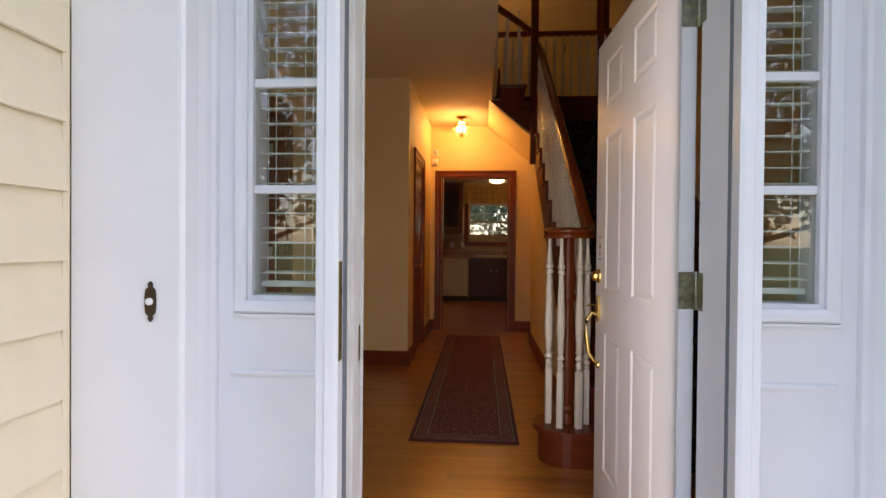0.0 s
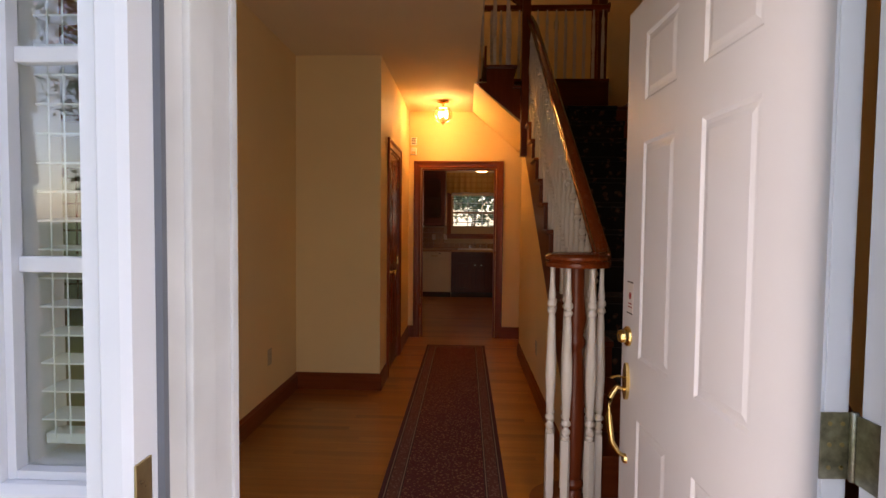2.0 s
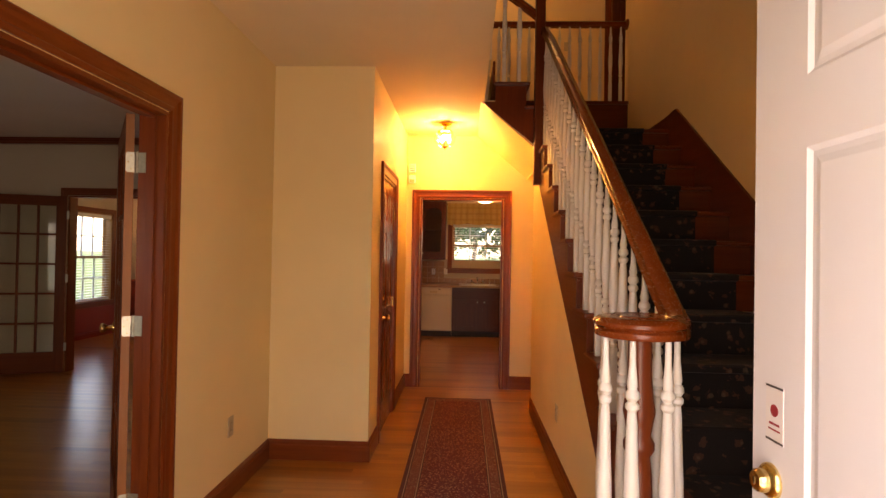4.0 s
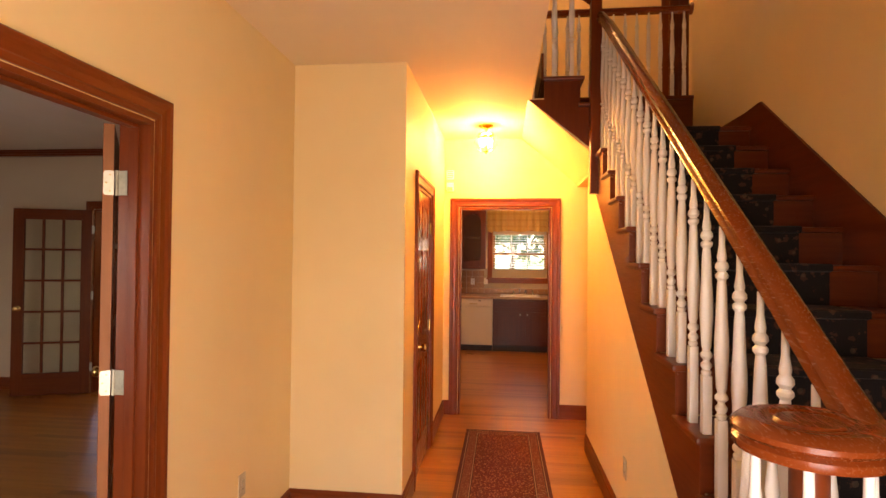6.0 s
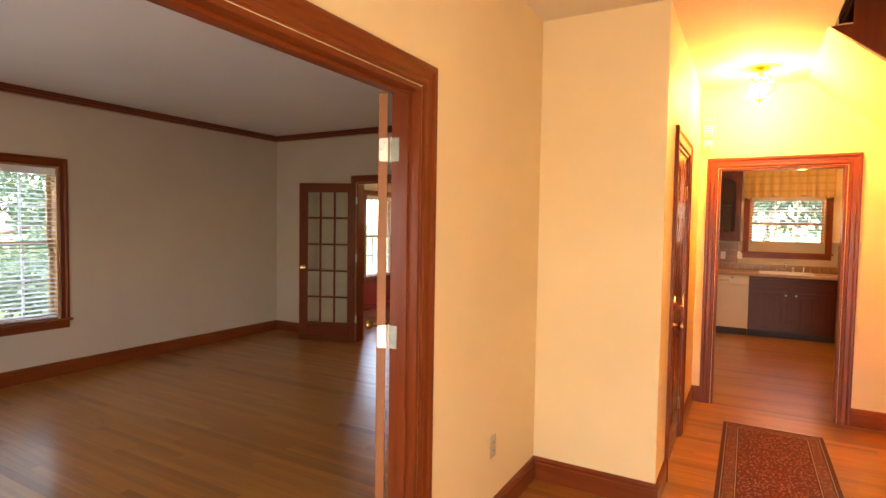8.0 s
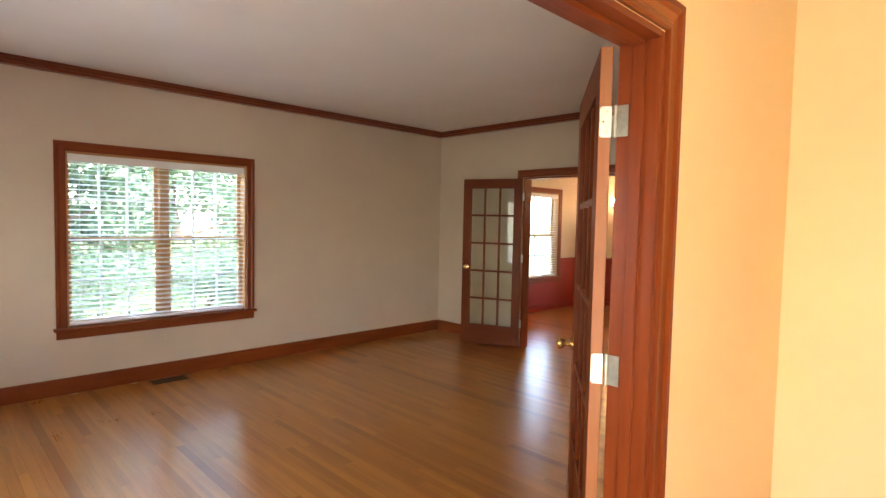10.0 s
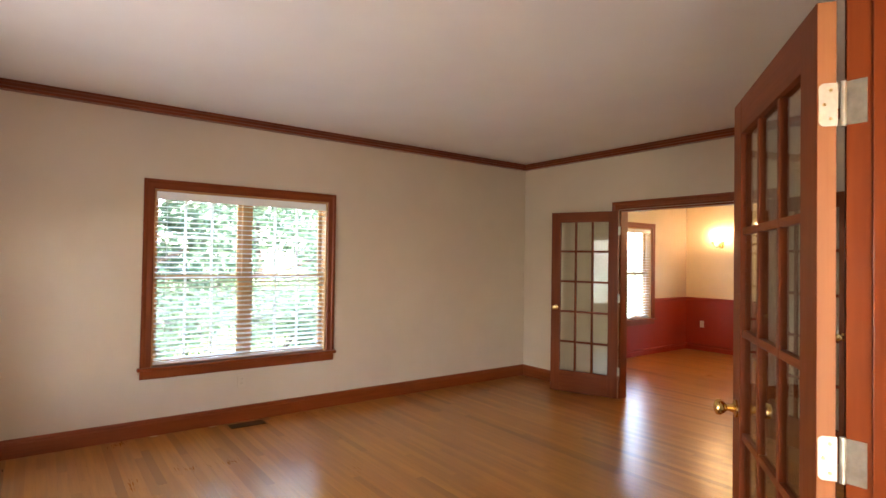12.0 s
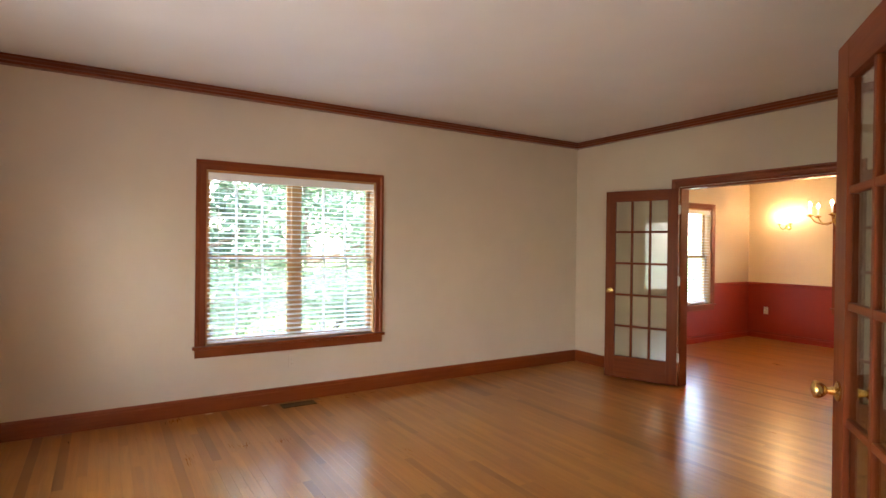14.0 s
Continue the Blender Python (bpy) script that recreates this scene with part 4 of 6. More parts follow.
# stair runner: one carpet strip over treads and risers
m, nt, b = material("dark_floral_carpet")
v = coords(nt)
vo = node(nt, "ShaderNodeTexVoronoi", Scale=17.0)
nt.links.new(v, vo.inputs["Vector"])
n1 = noise_of(nt, v, 38, 4)
n2 = noise_of(nt, v, 180, 2)
pet = arith(nt, "GREATER_THAN", arith(nt, "ADD", n1, arith(nt, "MULTIPLY", vo.outputs["Distance"], -0.6)), 0.36)
c = mixed(nt, arith(nt, "MULTIPLY", pet, 0.75), (0.014, 0.010, 0.010), (0.105, 0.045, 0.028))
c = mixed(nt, arith(nt, "MULTIPLY", arith(nt, "LESS_THAN", arith(nt, "MULTIPLY_ADD", n1, 0.5, vo.outputs["Distance"]), 0.42), 0.5), c, (0.15, 0.10, 0.07))
nt.links.new(c, b.inputs["Base Color"])
b.inputs["Roughness"].default_value = 0.95
b.inputs["Sheen Weight"].default_value = 0.05
bumped(nt, b, n2, 0.8, 0.003)
CARPET = m
_cp = []
for k in range(1, 14):
    y0 = ny(k) if k > 1 else VY - 0.182
    _cp += [(y0 + NOSE - 0.006, RISE * (k - 1) + 0.006), (y0 + NOSE - 0.006, RISE * k - 0.034), (y0 - 0.007, RISE * k - 0.026), (y0 - 0.007, RISE * k), (y0 + 0.004, RISE * k + 0.007)]
_cp += [(7.27, LAND_Z + 0.007)]
rb = bmesh.new()
_rows = []
for k, (ya, za) in enumerate(_cp):
    p0, p1 = _cp[max(k - 1, 0)], _cp[min(k + 1, len(_cp) - 1)]
    d = Vector((0, p1[0] - p0[0], p1[1] - p0[1])).normalized()
    n_ = Vector((0, -d.z, d.y)) * 0.0055
    _rows.append([rb.verts.new(p) for p in ((1.17, ya, za), (1.80, ya, za), (1.80, ya - n_.y, za - n_.z), (1.17, ya - n_.y, za - n_.z))])
for r0, r1 in zip(_rows, _rows[1:]):
    for i in range(4):
        rb.faces.new((r0[i], r0[(i + 1) % 4], r1[(i + 1) % 4], r1[i]))
rb.faces.new(_rows[0][::-1])
rb.faces.new(_rows[-1])
bmesh.ops.recalc_face_normals(rb, faces=rb.faces)
run = tagged(part("stair_runner", rb, CARPET), "dark navy floral carpet runner fitted down the stairs", "carpet", kind="")

# hall runner rug
RX0, RX1, RY0, RY1 = -0.034, 0.616, 3.30, 6.93
m, nt, b = material("oriental_rug")
tc = nt.nodes.new("ShaderNodeTexCoord")
sx = nt.nodes.new("ShaderNodeSeparateXYZ")
nt.links.new(tc.outputs["Object"], sx.inputs[0])
hw, hl = (RX1 - RX0) / 2, (RY1 - RY0) / 2
dx = arith(nt, "SUBTRACT", hw, arith(nt, "ABSOLUTE", sx.outputs[0]))
dy = arith(nt, "SUBTRACT", hl, arith(nt, "ABSOLUTE", sx.outputs[1]))
edge = arith(nt, "MINIMUM", dx, dy)
vec = tc.outputs["Object"]
vor = node(nt, "ShaderNodeTexVoronoi", Scale=52.0)
nt.links.new(vec, vor.inputs["Vector"])
vor2 = node(nt, "ShaderNodeTexVoronoi", Scale=85.0)
nt.links.new(vec, vor2.inputs["Vector"])
nz = noise_of(nt, vec, 95, 3)
tuft = noise_of(nt, vec, 420, 2)
f1 = arith(nt, "LESS_THAN", arith(nt, "MULTIPLY_ADD", nz, 0.5, vor.outputs["Distance"]), 0.57)
f2 = arith(nt, "LESS_THAN", arith(nt, "MULTIPLY_ADD", nz, 0.4, vor2.outputs["Distance"]), 0.42)
field = mixed(nt, arith(nt, "MULTIPLY", f1, 0.7), (0.115, 0.012, 0.009), (0.40, 0.21, 0.11))
field = mixed(nt, arith(nt, "MULTIPLY", f2, 0.7), field, (0.030, 0.010, 0.008))
bord = mixed(nt, arith(nt, "MULTIPLY", f2, 0.8), (0.15, 0.042, 0.026), (0.035, 0.009, 0.008))
bord = mixed(nt, arith(nt, "MULTIPLY", f1, 0.6), bord, (0.34, 0.22, 0.15))
def band(lo, hi):
    return arith(nt, "MULTIPLY", arith(nt, "GREATER_THAN", edge, lo), arith(nt, "LESS_THAN", edge, hi))
c = mixed(nt, arith(nt, "LESS_THAN", edge, 0.112), field, (0.035, 0.010, 0.009))
c = mixed(nt, band(0.036, 0.096), c, bord)
c = mixed(nt, band(0.100, 0.106), c, (0.33, 0.22, 0.15))
c = mixed(nt, band(0.024, 0.030), c, (0.30, 0.20, 0.14))
c = mixed(nt, arith(nt, "LESS_THAN", edge, 0.020), c, (0.075, 0.010, 0.012))
nt.links.new(c, b.inputs["Base Color"])
b.inputs["Roughness"].default_value = 0.95
b.inputs["Sheen Weight"].default_value = 0.05
bumped(nt, b, arith(nt, "ADD", tuft, arith(nt, "MULTIPLY", f1, 0.4)), 0.7, 0.003)
RUGMAT = m
_rb = bmesh.new()
bmesh.ops.create_grid(_rb, x_segments=16, y_segments=80, size=1.0)
for vv in _rb.verts:
    vv.co.x *= hw
    vv.co.y *= hl
    vv.co.z = 0.0105 + 0.0012 * noise.noise(Vector((vv.co.x * 5, vv.co.y * 2.2, 3)))
_ex = bmesh.ops.extrude_face_region(_rb, geom=list(_rb.faces))
for vv in _ex["geom"]:
    if isinstance(vv, bmesh.types.BMVert):
        vv.co.z = 0.0012
rug = part("runner_rug", _rb, RUGMAT)
rug.location = ((RX0 + RX1) / 2, (RY0 + RY1) / 2, 0)
tagged(rug, "long dark red oriental runner rug on the hall floor", "rug")

# ---- french doors and closet door ----
def knob(parent, x, z, y0, side, mat=BRASS):
    s = side
    return part("knob", lathe([(0.030, y0), (0.030, y0 + s * 0.006), (0.014, y0 + s * 0.012), (0.010, y0 + s * 0.030), (0.020, y0 + s * 0.040), (0.027, y0 + s * 0.052), (0.025, y0 + s * 0.064), (0.012, y0 + s * 0.070)], 18, (x, 0, z), axis="y"), mat, parent, "polished brass door knob", True)


def plate_outline(a0, a1, z0, z1, r):
    """A hinge plate: square at a0, its corners at a1 rounded."""
    s = 1 if a1 > a0 else -1
    arc = [(math.sin(q), math.cos(q)) for q in (math.pi / 2 * k / 4 for k in range(5))]
    hi = [(a1 - s * r + s * r * u, z1 - r + r * v) for u, v in arc]
    lo = [(a1 - s * r + s * r * v, z0 + r - r * u) for u, v in arc]
    return [(a0, z0), (a0, z1)] + hi + lo


def french_leaf(name, m, w, label, group, hinge_face=0.0, jamb=None, knob_z=0.945):
    """A glazed leaf with three by five panes; x from the hinge, y its thickness."""
    d = local_thing(name, m, label, "door", group)
    h, t = 2.03, 0.036
    st, tr, br, mu = 0.105, 0.115, 0.235, 0.024
    part("stile", boxes((0, st, 0, t, 0, h), bevel=0.002), OAKDOOR, d)
    part("stile", boxes((w - st, w, 0, t, 0, h), bevel=0.002), OAKDOOR, d)
    part("edge_strip", boxes((-0.0003, 0.0002, 0.0015, t - 0.0015, 0.001, h - 0.001)), LEAFEDGE, d, "lighter orange-tan edge")
    part("top_rail", boxes((st, w - st, 0.0005, t - 0.0005, h - tr, h)), OAKDOOR, d)
    part("bottom_rail", boxes((st, w - st, 0.0005, t - 0.0005, 0, br)), OAKDOOR, d)
    iw, ih = w - 2 * st, h - tr - br
    cw, ch = (iw - 2 * mu) / 3, (ih - 4 * mu) / 5
    for i in (1, 2):
        x = st + i * cw + (i - 1) * mu
        part("muntin", boxes((x, x + mu, 0.006, t - 0.006, br, h - tr), bevel=0.004), OAKDOOR, d)
    for j in range(1, 5):
        z = br + j * ch + (j - 1) * mu
        part("muntin", boxes((st, w - st, 0.0065, t - 0.0065, z, z + mu), bevel=0.004), OAKDOOR, d)
    for i in range(3):
        for j in range(5):
            x, z = st + i * (cw + mu), br + j * (ch + mu)
            part("pane", boxes((x, x + cw, t / 2 - 0.002, t / 2 + 0.002, z, z + ch)), DOORGLASS, d)
    knob(d, w - 0.06, knob_z, t, 1)
    knob(d, w - 0.06, knob_z, 0, -1)
    part("latch_plate", boxes((w - 0.001, w + 0.0015, 0.007, 0.029, knob_z - 0.035, knob_z + 0.035)), BRASS, d)
    for z in (0.29, 1.08, 1.812):
        hg = part("hinge", prism(bmesh.new(), plate_outline(-0.001, t - 0.003, z - 0.045, z + 0.045, 0.010), "x", -0.003, -0.0003), NICKEL, d, "pale metal butt hinge")
        part("barrel", lathe([(0.006, z - 0.047), (0.006, z + 0.047)], 10, (-0.005, hinge_face - (0.010 if jamb else 0), 0)), NICKEL, hg, "", True)
        if jamb:
            plate = prism(bmesh.new(), plate_outline(jamb[0] + 0.036, jamb[0] - 0.004, z - 0.045, z + 0.045, 0.010), "y", jamb[1] - 0.002, jamb[1] + 0.001)
            for sx_, sz_ in ((0.026, -0.032), (0.026, 0.032), (0.030, 0.0)):
                lathe([(0.0042, jamb[1] - 0.0028), (0.0042, jamb[1] - 0.001)], 8, (jamb[0] + sx_, 0, z + sz_), plate, axis="y")
            plate.transform(Matrix.Translation((0, 0, m.translation.z)))
            plate.transform(m.inverted())
            part("frame_leaf", plate, NICKEL, hg)
        else:
            part("frame_leaf", boxes((-0.024, -0.008, hinge_face - 0.002, hinge_face + 0.001, z - 0.045, z + 0.045)), NICKEL, hg)
        for dz in (-0.03, 0.0, 0.03):
            part("screw", lathe([(0.0035, -0.0048), (0.0035, -0.003)], 8, (0, 0.012 + (0.012 if dz == 0 else 0), z + dz), axis="x"), OLDBRASS, hg)
    return d


french_leaf("french_door", pose(-1.148, 3.874, 0.012, 0, 0, 125.5), 0.815, "cherry stained french door with fifteen panes, standing open beside the hall opening", "french doors", jamb=(-1.133, 3.878), knob_z=0.985)
_a2 = math.degrees(math.atan2(7.345 - 7.615, -5.0 + 4.292))
french_leaf("french_door", pose(-4.292, 7.615, 0.012, 0, 0, _a2), 0.755, "cherry stained french door with fifteen panes, folded back beside the dining doorway", "french doors", 0.036)
french_leaf("french_door", pose(-2.788, 7.615, 0.012, 0, 0, -20.9) @ Matrix.Translation((0, -0.036, 0)), 0.755, "cherry stained french door with fifteen panes, folded back beside the dining doorway", "french doors")

# closet door, shut in its frame: local x along +y
CD = local_thing("closet_door", pose(-0.316, 5.721, 0.01, 0, 0, 90), "glossy cherry stained six-panel closet door, shut", "door")
six_panel_door(CD, 0.678, 2.025, 0.036, RAILWOOD, ([(0.10, 0.295), (0.383, 0.578)], [(0.22, 0.80), (0.98, 1.60), (1.70, 1.93)]))
# face towards the hall is local y = -; the knob sits there
knob(CD, 0.06, 0.92, 0.0, -1)
for z in (0.25, 1.0, 1.78):
    part("hinge", lathe([(0.006, z - 0.045), (0.006, z + 0.045)], 10, (0.681, -0.004, 0)), BRASS, CD, "brass hinge", True)

part("latch", tube(bmesh.new(), [(0.03, -0.004, 1.06), (0.05, -0.012, 1.065), (0.09, -0.014, 1.095), (0.11, -0.008, 1.10)], 0.004, 8), BRASS, CD, "small brass hook latch", True)

# upstairs door
UD = local_thing("upstairs_door", pose(2.22, 8.64, UPPER + 0.005), "brown upstairs door, shut", "door")
six_panel_door(UD, 0.74, 2.025, 0.036, KITWOOD["z"], ([(0.10, 0.32), (0.42, 0.64)], [(0.22, 0.80), (0.98, 1.60), (1.70, 1.93)]))


# ---- windows with blinds ----
def window(name, m, w, z0, z1, units, label, mat=CHERRY, apron=True, blind=True, group="", slat_from=None, tilt=12, casing=0.08):
    """A double-hung window of one or more units; local x across from the middle, y outwards from the wall face, z up from the floor."""
    W = local_thing(name, m, label, "window", kind="structure")
    h = w / 2
    prof = [(0, 0), (0, 0.012), (0.008, 0.016), (0.045, 0.014), (0.06, 0.02), (casing, 0.02), (casing, 0)]
    n = (0, -1, 0)
    part("casing", strip(bmesh.new(), (-h, 0, z0), (-h, 0, z1), (-1, 0, 0), n, prof, m1=(1, 0)), mat, W)
    part("casing", strip(bmesh.new(), (h, 0, z0), (h, 0, z1), (1, 0, 0), n, prof, m1=(1, 0)), mat, W)
    part("casing", strip(bmesh.new(), (-h, 0, z1), (h, 0, z1), (0, 0, 1), n, prof, m0=(1, 0), m1=(1, 0)), mat, W)
    part("window_sill", boxes((-h - casing - 0.02, h + casing + 0.02, -0.045, 0.06, z0 - 0.024, z0 + 0.002), bevel=0.006), mat, W)
    if apron:
        part("apron", boxes((-h - casing, h + casing, -0.016, 0.0, z0 - 0.094, z0 - 0.025), bevel=0.004), mat, W)
    part("liner", boxes((-h, -h + 0.015, 0, 0.15, z0, z1), (h - 0.015, h, 0, 0.15, z0, z1), (-h + 0.015, h - 0.015, 0, 0.15, z1 - 0.015, z1), (-h + 0.015, h - 0.015, 0.062, 0.15, z0 - 0.002, z0 + 0.012)), SASH, W)
    uw = (w - 0.03 - (units - 1) * 0.07) / units
    zm = (z0 + z1) / 2
    if units == 2:
        part("mullion", boxes((-0.035, 0.035, 0.066, 0.15, z0 + 0.012, z1 - 0.015), bevel=0.004), SASH, W)
    for i in range(units):
        x0 = -h + 0.015 + i * (uw + 0.07)
        x1 = x0 + uw
        for (a, b, y) in ((z0 + 0.012, zm + 0.02, 0.075), (zm - 0.02, z1 - 0.015, 0.11)):
            r = 0.032
            sash = part("sash", boxes((x0, x0 + r, y, y + 0.032, a, b), (x1 - r, x1, y, y + 0.032, a, b), (x0 + r, x1 - r, y, y + 0.032, a, a + r), (x0 + r, x1 - r, y, y + 0.032, b - r, b)), SASH, W)
            for c in (1, 2):
                x = x0 + r + c * (uw - 2 * r) / 3
                part("muntin", boxes((x - 0.009, x + 0.009, y + 0.006, y + 0.028, a + r, b - r)), WHITE, sash)
            zz = (a + b) / 2
            part("muntin", boxes((x0 + r, x1 - r, y + 0.007, y + 0.027, zz - 0.009, zz + 0.009)), WHITE, sash)
            part("pane", boxes((x0 + r - 0.005, x1 - r + 0.005, y + 0.015, y + 0.018, a + r - 0.005, b - r + 0.005)), GLASS, sash)
    if blind:
        B = local_thing("window_blind", m, "white slatted blind lowered over the window, slats open", "blind", group)
        g = 0.018
        part("valance", boxes((-h + g, h - g, 0.004, 0.02, z1 - 0.085, z1 - 0.018), bevel=0.004), SLAT, B)
        part("headrail", boxes((-h + g, h - g, 0.022, 0.062, z1 - 0.062, z1 - 0.018)), SLAT, B)
        bm = boxes((-h + g, h - g, 0.016, 0.062, -0.0012, 0.0012))
        bmesh.ops.rotate(bm, verts=bm.verts, cent=(0, 0.039, 0), matrix=Matrix.Rotation(radians(tilt), 3, "X"))
        s = part("slat", bm, SLAT, B)
        lo = z0 + 0.055
        hi = z1 - 0.10
        cnt = max(2, int((hi - lo) / 0.0425))
        for k in range(cnt + 1):
            o = s if k == 0 else s.copy()
            if k:
                scene.collection.objects.link(o)
            o.location.z = lo + k * (hi - lo) / cnt
        part("bottom_rail", boxes((-h + g, h - g, 0.020, 0.058, z0 + 0.014, z0 + 0.034), bevel=0.003), SLAT, B)
        for xx in ((-h + 0.12, h - 0.12) if w < 1.2 else (-h + 0.10, -h / 3, h / 3, h - 0.10)):
            part("cord", tube(bmesh.new(), [(xx, 0.012, z0 + 0.02), (xx, 0.012, z1 - 0.08)], 0.0015, 5), SLAT, B)
    return W


window("window_living", pose(-5.74, 4.0875, 0, 0, 0, 90), 1.545, 0.56, 2.035, 2, "cherry framed double window with white blinds", group="window blinds")
window("window_living_south", pose(-3.38, 1.72, 0, 0, 0, 180), 1.60, 0.56, 2.035, 2, "cherry framed double front window with white blinds", group="window blinds")
window("window_dining_west", pose(-5.74, 10.13, 0, 0, 0, 90), 0.86, 0.58, 2.035, 1, "cherry framed dining room window with white blinds", group="window blinds", tilt=4)
window("window_dining_north", pose(-4.0, 11.64, 0), 0.88, 0.58, 2.035, 1, "cherry framed dining room window with white blinds", group="window blinds", tilt=4)
window("window_kitchen", pose(0.57, 11.64, 0), 0.96, 1.20, 2.05, 1, "cherry framed kitchen window above the sink", group="window blinds", tilt=6)


# ---- lamps ----
hl_ = thing("hall_ceiling_light", (0.12, 6.85, CEILING), "lit brass hall ceiling light with clear glass panels", "ceiling light")
LX, LY = 0.12, 6.85
part("canopy", lathe([(0.065, CEILING), (0.065, CEILING - 0.008), (0.05, CEILING - 0.018), (0.02, CEILING - 0.026), (0.012, CEILING - 0.06)], 24, (LX, LY, 0)), BRASS, hl_, "", True)
part("crown", lathe([(0.012, CEILING - 0.055), (0.045, CEILING - 0.066), (0.075, CEILING - 0.076), (0.080, CEILING - 0.084), (0.070, CEILING - 0.088)], 16, (LX, LY, 0)), BRASS, hl_, "", True)
for i in range(8):
    a0, a1 = 2 * math.pi * i / 8, 2 * math.pi * (i + 1) / 8
    bm = bmesh.new()
    prof = [(0.078, CEILING - 0.088), (0.100, CEILING - 0.13), (0.098, CEILING - 0.175), (0.07, CEILING - 0.215), (0.035, CEILING - 0.232)]
    ra = [bm.verts.new((LX + r * math.cos(a0), LY + r * math.sin(a0), z)) for r, z in prof]
    rb = [bm.verts.new((LX + r * math.cos(a1), LY + r * math.sin(a1), z)) for r, z in prof]
    for j in range(4):
        bm.faces.new((ra[j], rb[j], rb[j + 1], ra[j + 1]))
    bmesh.ops.solidify(bm, geom=bm.faces, thickness=0.003)
    part("glass_panel", bm, LAMPGLASS, hl_)
    part("rib", tube(bmesh.new(), [(LX + r * 1.01 * math.cos(a0), LY + r * 1.01 * math.sin(a0), z) for r, z in prof], 0.0028, 6), BRASS, hl_, "", True)
part("finial", lathe([(0.036, CEILING - 0.230), (0.036, CEILING - 0.236), (0.012, CEILING - 0.243), (0.009, CEILING - 0.256), (0.003, CEILING - 0.262)], 14, (LX, LY, 0)), BRASS, hl_, "", True)
for i in range(3):
    a = 2 * math.pi * i / 3 + 0.4
    sk = part("socket", lathe([(0.011, CEILING - 0.088), (0.011, CEILING - 0.118)], 12, (LX + 0.036 * math.cos(a), LY + 0.036 * math.sin(a), 0)), BRASS, hl_, "", True)
    part("bulb", sphere(bmesh.new(), (LX + 0.036 * math.cos(a), LY + 0.036 * math.sin(a), CEILING - 0.146), 0.017, sz=1.7), BULB, hl_, "lit clear bulb", True)

ul = thing("upstairs_ceiling_light", (0.6, 7.9, 5.6), "lit milk glass ceiling light upstairs", "ceiling light")
part("base", lathe([(0.13, 5.6), (0.13, 5.58), (0.11, 5.57)], 24, (0.6, 7.9, 0)), BRASS, ul, "", True)
part("shade", lathe([(0.12, 5.572), (0.15, 5.54), (0.13, 5.49), (0.06, 5.465), (0.01, 5.462)], 24, (0.6, 7.9, 0)), DOME_UP, ul, "", True)

kl = thing("kitchen_ceiling_light", (0.66, 10.5, 2.46), "lit round milk glass kitchen ceiling light", "ceiling light")
part("base", lathe([(0.12, 2.46), (0.12, 2.44), (0.10, 2.43)], 24, (0.66, 10.5, 0)), BRASS, kl, "", True)
part("shade", lathe([(0.11, 2.432), (0.15, 2.40), (0.135, 2.35), (0.07, 2.32), (0.01, 2.315)], 24, (0.66, 10.5, 0)), DOME, kl, "", True)

# ---- small wall fittings ----
def outlet(m, label="ivory wall outlet plate", group="wall outlets", mat=PLASTIC):
    o = local_thing("wall_outlet", m, label, "outlet", group)
    part("plate", boxes((-0.035, 0.035, -0.006, 0.0, -0.057, 0.057), bevel=0.003), mat, o)
    for z in (-0.02, 0.02):
        f = part("socket", boxes((-0.016, 0.016, -0.0085, -0.0055, z - 0.014, z + 0.014), bevel=0.002), mat, o)
        part("slots", boxes((-0.008, -0.006, -0.0092, -0.008, z - 0.004, z + 0.006), (0.006, 0.008, -0.0092, -0.008, z - 0.004, z + 0.006)), STKD, f)
    part("screw", lathe([(0.003, -0.0075), (0.003, -0.0055)], 8, (0, 0, 0), axis="y"), NICKEL, o)
    return o


outlet(pose(-1.01, 4.62, 0.415, 0, 0, 90))
outlet(pose(0.965, 5.15, 0.40, 0, 0, -90))
outlet(pose(-5.45, 11.634, 0.45, 0, 0, 0), "white wall outlet plate on the red wainscot", mat=WHITE)
outlet(pose(-5.74, 4.05, 0.36, 0, 0, 90), "wall outlet plate painted taupe like the wall", mat=WALL_LIVING)
outlet(pose(-0.25, 11.63, 1.13), "white outlet plate on the tile backsplash", mat=WHITE)
outlet(pose(-0.02, 11.63, 1.14), "white switch plate on the tile backsplash", mat=WHITE)
sw = local_thing("light_switch", pose(1.62, 8.60, UPPER + 1.1), "ivory switch plate on the upstairs wall", "switch")
part("plate", boxes((-0.035, 0.035, -0.006, 0, -0.057, 0.057), bevel=0.003), PLASTIC, sw)
part("toggle", boxes((-0.005, 0.005, -0.014, -0.005, -0.008, 0.010), bevel=0.002), PLASTIC, sw)

# alarm sensor and chime in the hall corner
ms = thing("alarm_sensor", (-0.25, 7.36, 2.25), "small white alarm sensor in the hall corner", "sensor")
part("body", boxes((-0.285, -0.215, 7.345, 7.40, 2.215, 2.30), bevel=0.010), WHITE, ms)
part("lens", boxes((-0.275, -0.225, 7.338, 7.347, 2.222, 2.255), bevel=0.004), PLASTIC, ms)
vg = thing("wall_vent", (-0.25, 7.39, 2.38), "small white louvred box high on the wall", "vent")
part("body", boxes((-0.285, -0.215, 7.37, 7.40, 2.335, 2.425), bevel=0.004), WHITE, vg)
for i in range(4):
    part("slot", boxes((-0.277, -0.223, 7.366, 7.371, 2.348 + 0.02 * i, 2.355 + 0.02 * i)), DARKMETAL, vg)
